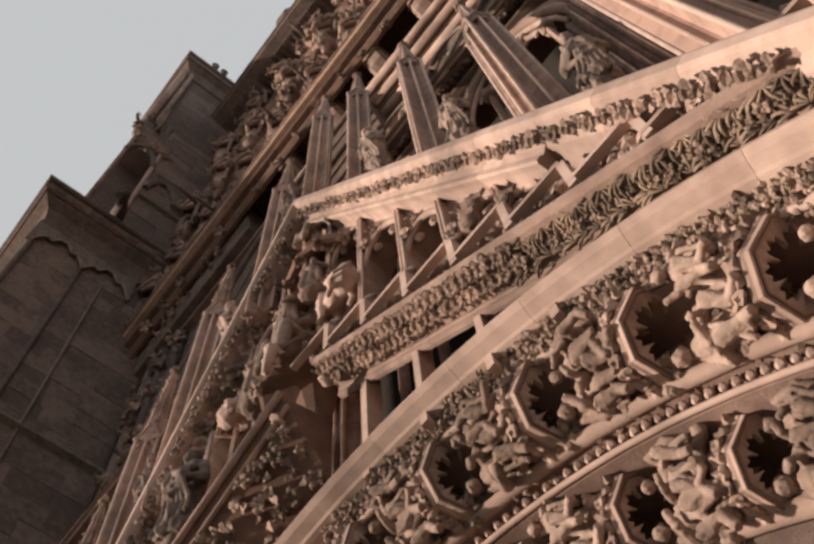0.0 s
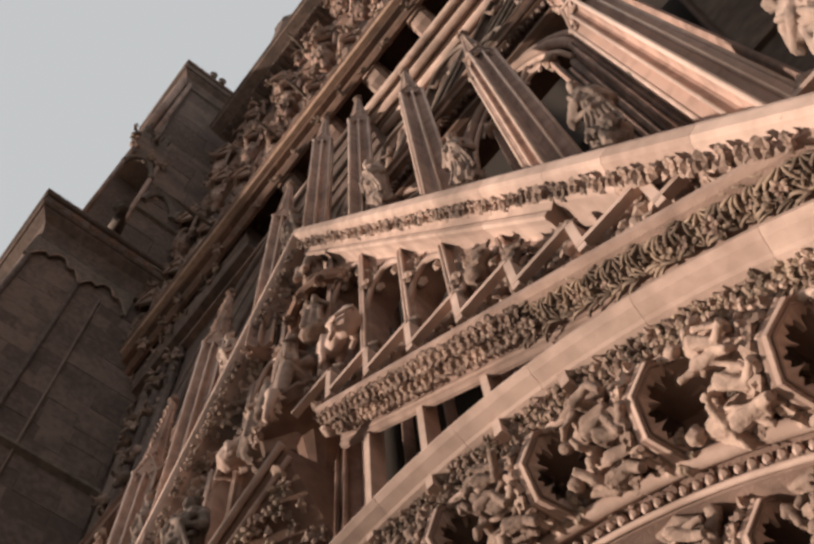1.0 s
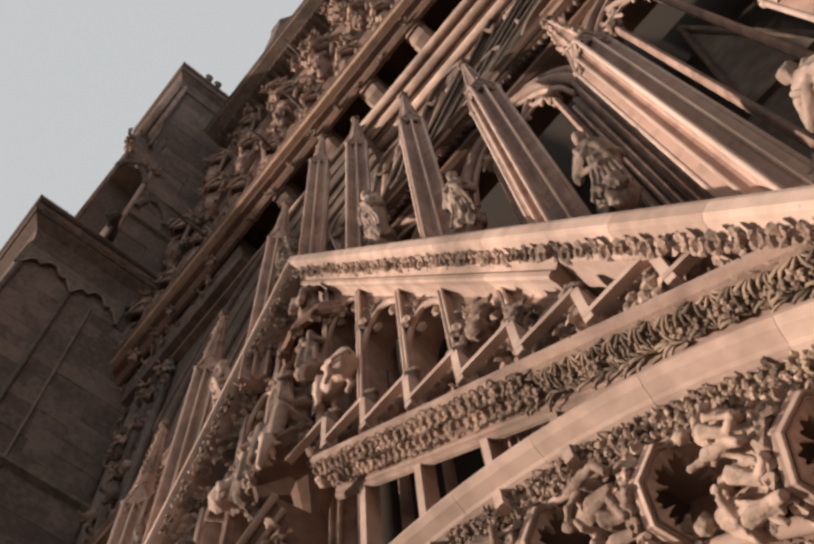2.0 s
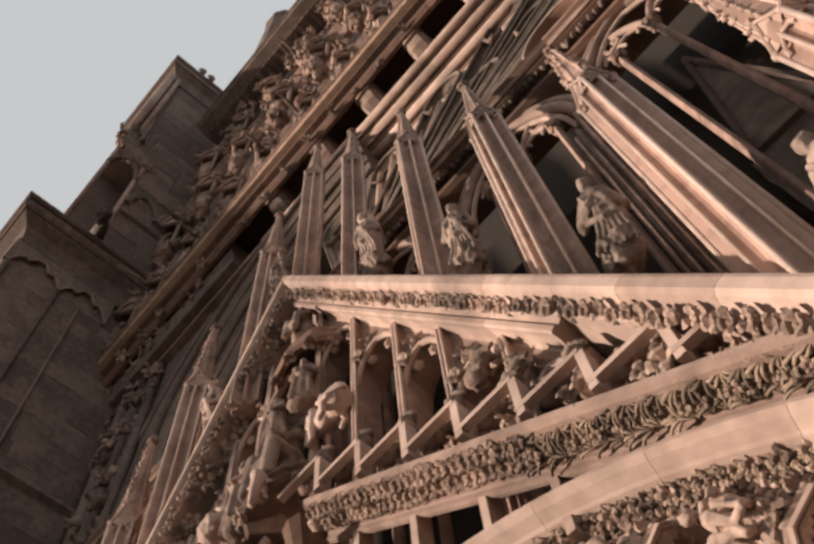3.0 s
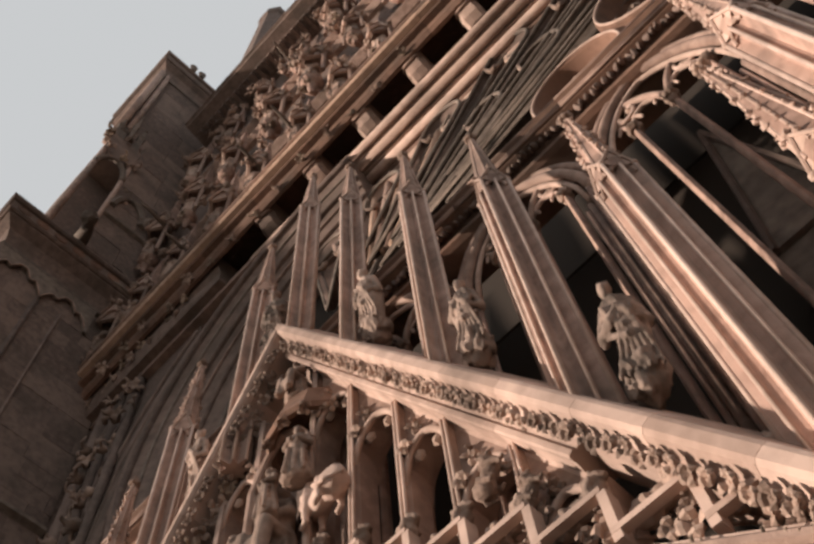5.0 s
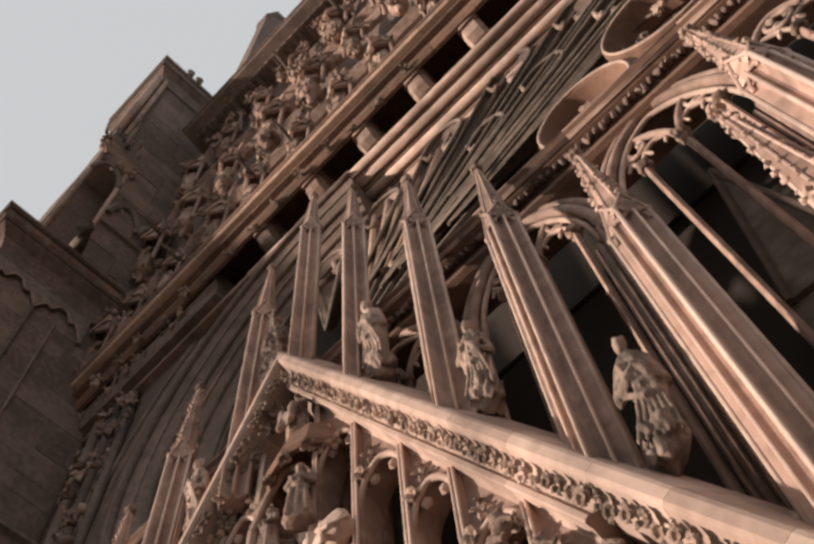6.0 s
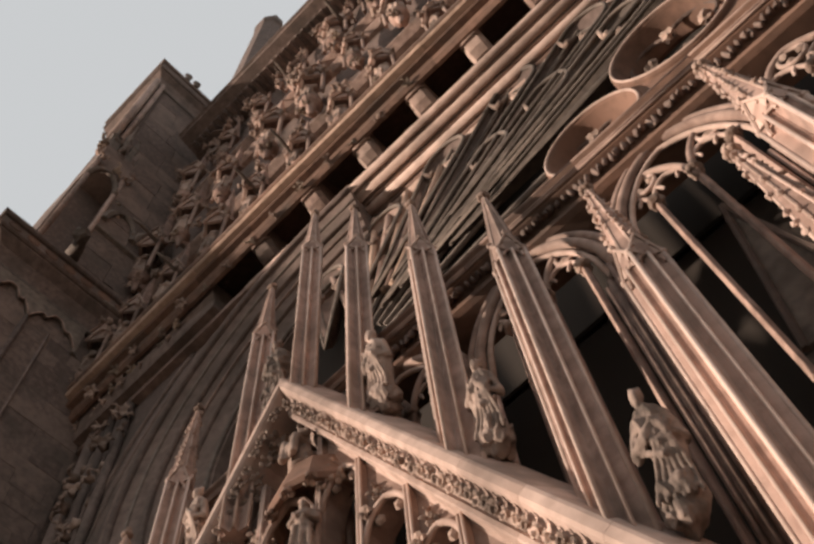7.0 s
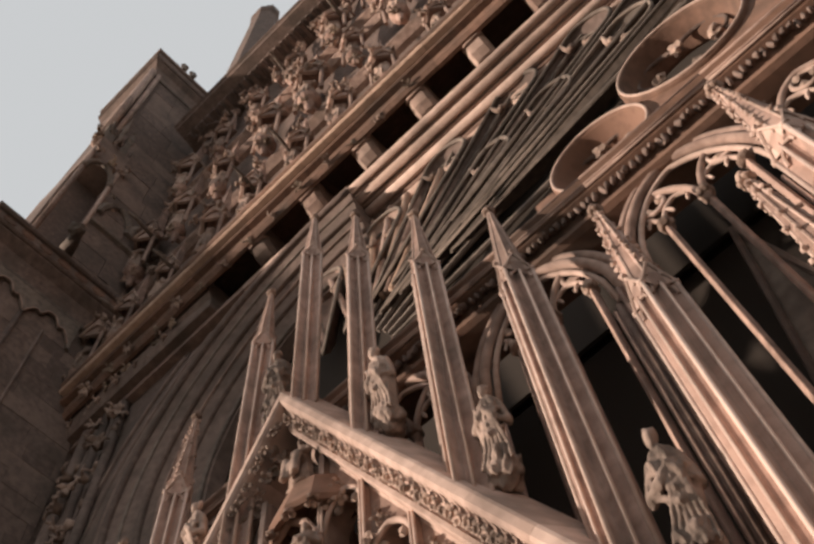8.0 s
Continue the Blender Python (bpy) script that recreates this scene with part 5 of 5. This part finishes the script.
    block(bm, x - 0.1 * k, x + 0.1 * k, y, 5.62, z - 0.8 * k, z - 0.1 * k)
    part("pedestal", bm, REDSTONE, n)
    for j in range(2):
        piece("leaf_knot", CLUMPS[r2.randrange(4)], n, pose(x + (0.16 - 0.32 * j) * k, y - 0.15 * k, z - 0.4 * k, 120, 0, r2.uniform(0, 360)) @ Matrix.Scale(1.3 * k, 4))
    bm = bmesh.new()
    loft(bm, [[(x + 0.2 * k * a * q, y + 0.3 + 0.2 * k * b * q, h) for a, b in ((1, 1), (-1, 1), (-1, -1), (1, -1))] for h, q in ((z + 4.4 * k, 1), (z + 6.2 * k, 0.8), (z + 8.4 * k, 0.1))])
    part("niche_spire", bm, REDSTONE, n)
    return n


for row, (z, y, k0, step, x_end) in enumerate(((42.6, 4.35, 1.0, 2.78, 6), (53.0, 4.45, 1.3, 3.3, 6), (64.0, 4.5, 1.3, 3.4, 5), (73.2, 4.9, 0.75, 2.4, 4))):
    x = -21.5 + 0.7 * row
    i = 0
    while x < x_end:
        x += rng.uniform(-0.35, 0.35)
        k = k0 * rng.uniform(0.8, 1.2)
        niche(x, y, z, k, row * 20 + i)
        statue(STANDING[(i + row) % 4], "statue", sized(x, y, z - 0.03, 2.25 * k, rng.uniform(-15, 15)), "weathered robed sandstone statue in a high niche", "gallery statues")
        x += step
        i += 1
for z, y, d in ((51.5, 5.3, 0.4), (62.0, 5.3, 0.3), (64.5, 5.2, 0.45)):
    bm = bmesh.new()
    loft(bm, [[(x, y + a, z + b) for a, b in ((0.7, 0.6), (0.0, 0.3), (-d, 0.0), (-d, -0.25), (0.0, -0.6), (0.7, -0.7))] for x in (-24.4, 16)])
    tagged(part("string_course_upper", bm, PINK), "thin sandstone string course high on the front", "cornice", kind="structure")

# storey above: scaled 1.1 about the camera's place at 4 s, to fit its view
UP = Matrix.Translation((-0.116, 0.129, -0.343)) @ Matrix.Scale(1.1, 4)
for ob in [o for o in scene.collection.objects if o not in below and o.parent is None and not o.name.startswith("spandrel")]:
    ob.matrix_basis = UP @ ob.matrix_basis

bm = bmesh.new()
loft(bm, [[(x, a, z) for a, z in ((9.0, 88.4), (3.3, 88.2), (3.2, 88.1), (3.2, 87.85), (3.4, 87.75), (3.5, 87.5), (4.3, 87.2), (5.6, 86.6), (9.0, 86.6))] for x in (-24.3, 30)])
tagged(part("top_cornice", bm, DARK), "dark heavy top cornice against the grey sky", "cornice", kind="structure")
for i in range(46):
    bm = bmesh.new()
    x = -23.5 + 0.75 * i
    block(bm, x - 0.16, x + 0.16, 4.4, 6.4, 86.3, 87.2)
    tagged(part("corbel_tooth", bm, DARK), "small square sandstone tooth under the top cornice", "corbel", "top teeth")

# ---- the buttress ----
BX = -22.72
FX = BX - 1.3
butt = thing("buttress", (BX - 3, 1.0, 0.0), "huge dark stepped sandstone buttress with blind panels", "buttress")
# buttress in the darker stone: part of its shaded side sits in the colour
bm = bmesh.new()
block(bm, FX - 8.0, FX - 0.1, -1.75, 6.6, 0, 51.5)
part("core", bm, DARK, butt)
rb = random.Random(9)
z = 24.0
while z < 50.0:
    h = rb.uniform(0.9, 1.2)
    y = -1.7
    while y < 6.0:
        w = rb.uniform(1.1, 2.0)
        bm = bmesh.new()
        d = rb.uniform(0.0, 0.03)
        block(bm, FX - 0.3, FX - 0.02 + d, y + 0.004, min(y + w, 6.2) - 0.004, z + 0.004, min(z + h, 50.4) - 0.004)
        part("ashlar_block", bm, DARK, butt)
        y += w
    z += h
for y, r in ((-1.62, 0.16), (1.15, 0.13), (2.5, 0.07)):
    bm = bmesh.new()
    tube(bm, [(FX + 0.04, y, 24), (FX + 0.04, y, 48.2)], r, 8)
    part("blind_mullion", bm, DARK, butt, smooth=True)
ARCHES = ((-1.62, 1.38), (1.15, 1.35))


def arch_foot(y):
    """Lower edge of the blind arcade's plate: round heads with cusps."""
    for y0, w in ARCHES:
        t = (y - y0) / (2 * w)
        if 0 < t < 1:
            return 48.0 + 1.75 * math.sin(math.pi * t) ** 0.6 - 0.5 * max(0, 1 - 9 * abs(t - 0.3)) - 0.5 * max(0, 1 - 9 * abs(t - 0.7))
    return 48.0


bm = bmesh.new()
loft(bm, [[(FX + 0.02, y, arch_foot(y)), (FX + 0.2, y, arch_foot(y)), (FX + 0.2, y, 50.42), (FX + 0.02, y, 50.42)] for y in [-1.9 + 0.08 * i for i in range(75)]])
part("blind_arcade", bm, GREYSTONE, butt)
bm = bmesh.new()
tube(bm, [(FX + 0.2, y, arch_foot(y)) for y in [-1.6 + 0.1 * i for i in range(55)]], 0.05, 6)
part("arcade_edge", bm, PINK, butt, smooth=True)
for z in (34.5,):
    bm = bmesh.new()
    loft(bm, [[(FX + a, y, z + b) for a, b in ((-0.2, 0.35), (0.12, 0.1), (0.3, -0.05), (0.28, -0.2), (-0.2, -0.35))] for y in (-1.9, 6.2)])
    part("drip_course", bm, GREYSTONE, butt)


def heavy_cornice(x1, y0, y1, z, h, out):
    """A stepped overhanging cornice round a block's free sides; x1: its right face, y0: its outer face."""
    for label, rock, levels in (("fillet", GREYSTONE, ((0.1, -0.06), (0.16, -0.05), (0.16, 0.02), (0.1, 0.04))),
                                ("hollow", DARK, ((0.1, 0.045), (0.14, 0.2), (0.3, 0.4), (0.7, 0.52), (0.7, 0.56))),
                                ("frieze", DARK, ((0.78, 0.565), (0.86, 0.6), (0.84, 0.84), (0.8, 0.86))),
                                ("slab", DARK, ((0.92, 0.865), (1.0, 0.9), (1.0, 0.98), (0.9, 1.0)))):
        bm = bmesh.new()
        loft(bm, [[(x1 - 8.0, y0 - out * o, z + h * q), (x1 + out * o, y0 - out * o, z + h * q), (x1 + out * o, y1, z + h * q), (x1 - 8.0, y1, z + h * q)] for o, q in levels])
        part("cornice_" + label, bm, rock, butt)


heavy_cornice(FX, -1.65, 6.3, 50.6, 3.1, 1.3)
for i in range(7):
    y = -2.0 + 1.15 * i
    bm = bmesh.new()
    rings = [[(FX + 1.3 * 0.84 + dx, y + r * math.cos(math.pi * j / 6), 52.83 + 0.8 * r * math.sin(math.pi * j / 6)) for j in range(12)] for dx, r in ((0.0, 0.4), (0.07, 0.4), (0.08, 0.34), (0.03, 0.3), (0.05, 0.1))]
    loft(bm, rings)
    part("medallion", bm, RUST, butt)


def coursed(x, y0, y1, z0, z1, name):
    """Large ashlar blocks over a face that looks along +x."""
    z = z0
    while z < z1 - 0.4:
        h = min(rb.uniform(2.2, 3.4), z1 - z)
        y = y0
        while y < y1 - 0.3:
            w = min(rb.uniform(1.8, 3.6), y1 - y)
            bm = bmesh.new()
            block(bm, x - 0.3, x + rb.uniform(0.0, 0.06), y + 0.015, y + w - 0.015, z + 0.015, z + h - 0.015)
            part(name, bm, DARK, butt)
            y += w
        z += h


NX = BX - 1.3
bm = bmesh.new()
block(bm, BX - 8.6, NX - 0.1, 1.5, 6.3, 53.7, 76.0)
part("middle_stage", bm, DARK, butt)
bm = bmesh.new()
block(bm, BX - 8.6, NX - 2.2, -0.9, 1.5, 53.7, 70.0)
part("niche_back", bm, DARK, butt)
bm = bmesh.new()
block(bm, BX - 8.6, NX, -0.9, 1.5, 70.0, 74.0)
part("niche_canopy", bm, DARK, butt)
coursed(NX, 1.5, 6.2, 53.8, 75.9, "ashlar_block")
for y in (-0.75, 1.4):
    bm = bmesh.new()
    tube(bm, [(NX, y, 53.7), (NX, y, 70.1)], 0.17, 8)
    part("colonnette", bm, PINK, butt, smooth=True)
bm = bmesh.new()
tube(bm, [(NX, 0.32 - 1.07 * math.cos(math.pi * i / 12), 67.2 + 2.6 * math.sin(math.pi * i / 12)) for i in range(13)], 0.22, 6)
part("niche_arch", bm, GREYSTONE, butt, smooth=True)
for y, z, h, r in ((-0.8, 74.0, 5.0, 0.22), (0.1, 74.0, 8.5, 0.16), (0.9, 74.0, 6.0, 0.24), (-0.4, 74.0, 3.6, 0.3)):
    bm = bmesh.new()
    loft(bm, [[(NX - 0.4 + a * r * q, y + b * r * q, z + h * t) for a, b in ((1, 1), (-1, 1), (-1, -1), (1, -1))] for t, q in ((0, 1), (0.55, 0.85), (0.6, 1.3), (0.66, 0.8), (0.96, 0.15), (1.0, 0.5))])
    part("small_spire", bm, GREYSTONE, butt)
for i, (y, z) in enumerate(((-0.6, 70.5), (0.4, 70.2), (1.2, 70.6), (1.9, 66.5), (2.4, 64.8), (-0.9, 73.8), (0.5, 74.2))):
    piece("leaf_knot", CLUMPS[i % 4], butt, pose(NX + 0.15, y, z, 0, 90, 50 * i) @ Matrix.Scale(2.6 + 0.5 * (i % 3), 4))
for z in (61.5,):
    bm = bmesh.new()
    loft(bm, [[(BX - 1.3 + a, y, z + b) for a, b in ((-0.2, 0.35), (0.15, 0.1), (0.32, -0.05), (0.28, -0.25), (-0.2, -0.4))] for y in (1.5, 6.2)])
    part("drip_course", bm, GREYSTONE, butt)
for y0 in (1.7, 4.0):
    bm = bmesh.new()
    tube(bm, [(BX - 1.2, y0 + 1.1 - 1.1 * math.cos(math.pi * i / 12), 63.0 + 2.4 * math.sin(math.pi * i / 12)) for i in range(13)], 0.25, 6)
    part("blind_arch", bm, GREYSTONE, butt)
bm = bmesh.new()
block(bm, BX - 9.4, BX - 2.9, -0.7, 6.3, 75.0, 101.5)
part("upper_stage", bm, DARK, butt)
coursed(BX - 2.85, 0.4, 6.2, 76.1, 99.4, "ashlar_block")
heavy_cornice(BX - 2.9, -0.6, 5.6, 99.5, 5.0, 1.25)
for y, r in ((-0.9, 0.35), (-0.2, 0.25)):
    bm = bmesh.new()
    tube(bm, [(BX - 2.6, y, 75.0), (BX - 2.6, y, 99.6)], r, 8)
    part("angle_shaft", bm, PINK, butt, smooth=True)
for x, y, z, r in ((BX - 1.75, 1.2, 105.4, 0.7), (BX - 1.75, 2.3, 105.4, 0.7), (BX - 0.9, -0.2, 54.1, 0.5)):
    bm = bmesh.new()
    tube(bm, [(x, y, z - 1.0), (x, y, z)], r * 0.4, 6)
    lump(bm, (x, y, z + r * 0.4), (r * 0.5, r * 0.5, r * 0.8), seed=z, rough=0.7, fine=2)
    part("knop", bm, GREYSTONE, butt)
gx = thing("gargoyle", (BX + 0.4, 1.0, 52.6), "weathered stone gargoyle jutting from the buttress cornice", "gargoyle")
bm = bmesh.new()
tube(bm, [(BX - 0.5, 1.2, 54.4), (BX + 0.3, 1.1, 54.6), (BX + 1.0, 0.9, 54.0), (BX + 1.5, 0.8, 53.4)], 0.38, 7, taper=(1.2, 1, 0.8, 0.5))
part("gargoyle_body", bm, GREYSTONE, gx, smooth=True)
bm = bmesh.new()
lump(bm, (BX + 1.6, 0.75, 53.2), (0.45, 0.4, 0.4), rough=0.5)
part("gargoyle_head", bm, GREYSTONE, gx)
turret = thing("turret", (-22.3, 6.4, 86), "far sandstone turret with flat cap above the roofline", "turret")
bm = bmesh.new()
loft(bm, [[(-22.3 + 2.3 * q * math.cos(math.pi * (i + 0.5) / 4), 6.4 + 1.6 * q * math.sin(math.pi * (i + 0.5) / 4), h) for i in range(8)] for h, q in ((86, 1.0), (146, 0.96), (146.6, 1.1), (149, 1.12), (150, 0.9))])
part("turret_body", bm, DARK, turret)

shaft_strip = thing("crocketed_shaft", (-21.6, 6.3, 20.0), "dark sandstone wall shaft set with leaf crockets beside the buttress", "wall shaft")
for dx, r in ((-0.5, 0.3), (0.35, 0.16), (0.8, 0.24), (1.5, 0.12), (2.1, 0.2)):
    bm = bmesh.new()
    tube(bm, [(-22.6 + dx, 6.4, 14), (-22.6 + dx, 6.4, 43.0)], r, 8)
    part("long_shaft", bm, DARK, shaft_strip, smooth=True)
for i in range(40):
    piece("crocket", CROCKETS[i % 3], shaft_strip, pose(-22.2 + 1.5 * (i % 2) + rng.uniform(-0.2, 0.2), 6.2, 20 + 0.56 * i, 90, 0, rng.uniform(0, 360)) @ Matrix.Scale(rng.uniform(2.2, 3.4), 4))
gablet = thing("inner_gablet", (2.5, 6.2, 16.0), "grey sandstone gablet in the shade behind the lancets", "gablet")
bm = bmesh.new()
loft(bm, [[(1.9, y, 16.3), (3.2, y, 16.3), (2.5, y, 20.6)] for y in (6.2, 6.4)])
part("gablet_wall", bm, GREYSTONE, gablet)
for x0 in (1.85, 3.25):
    bm = bmesh.new()
    tube(bm, [(x0, 6.15, 16.2), (2.5, 6.15, 20.8)], 0.07, 6)
    part("gablet_edge", bm, DARK, gablet)
bm = bmesh.new()
block(bm, 1.7, 3.4, 6.3, 7.3, 11.0, 16.28)
part("gablet_pier", bm, GREYSTONE, gablet)

# ---- things at the gable's far flank ----
pinnacle((3.80, 4.05, 9.0), 12.3, 0.31, 3.4, "large sandstone pinnacle with crocketed spire beside the gable", True)
pinnacle((3.0, 4.25, 6.5), 12.0, 0.30, 4.6, "sandstone spire covered with thick crockets beside the gable", True)
statue(DRAPED[1], "statue", sized(2.03, 4.25, 9.85, 1.55, -15, 0, 15), "weathered robed sandstone statue under a canopy beside the gable", "coping statues")
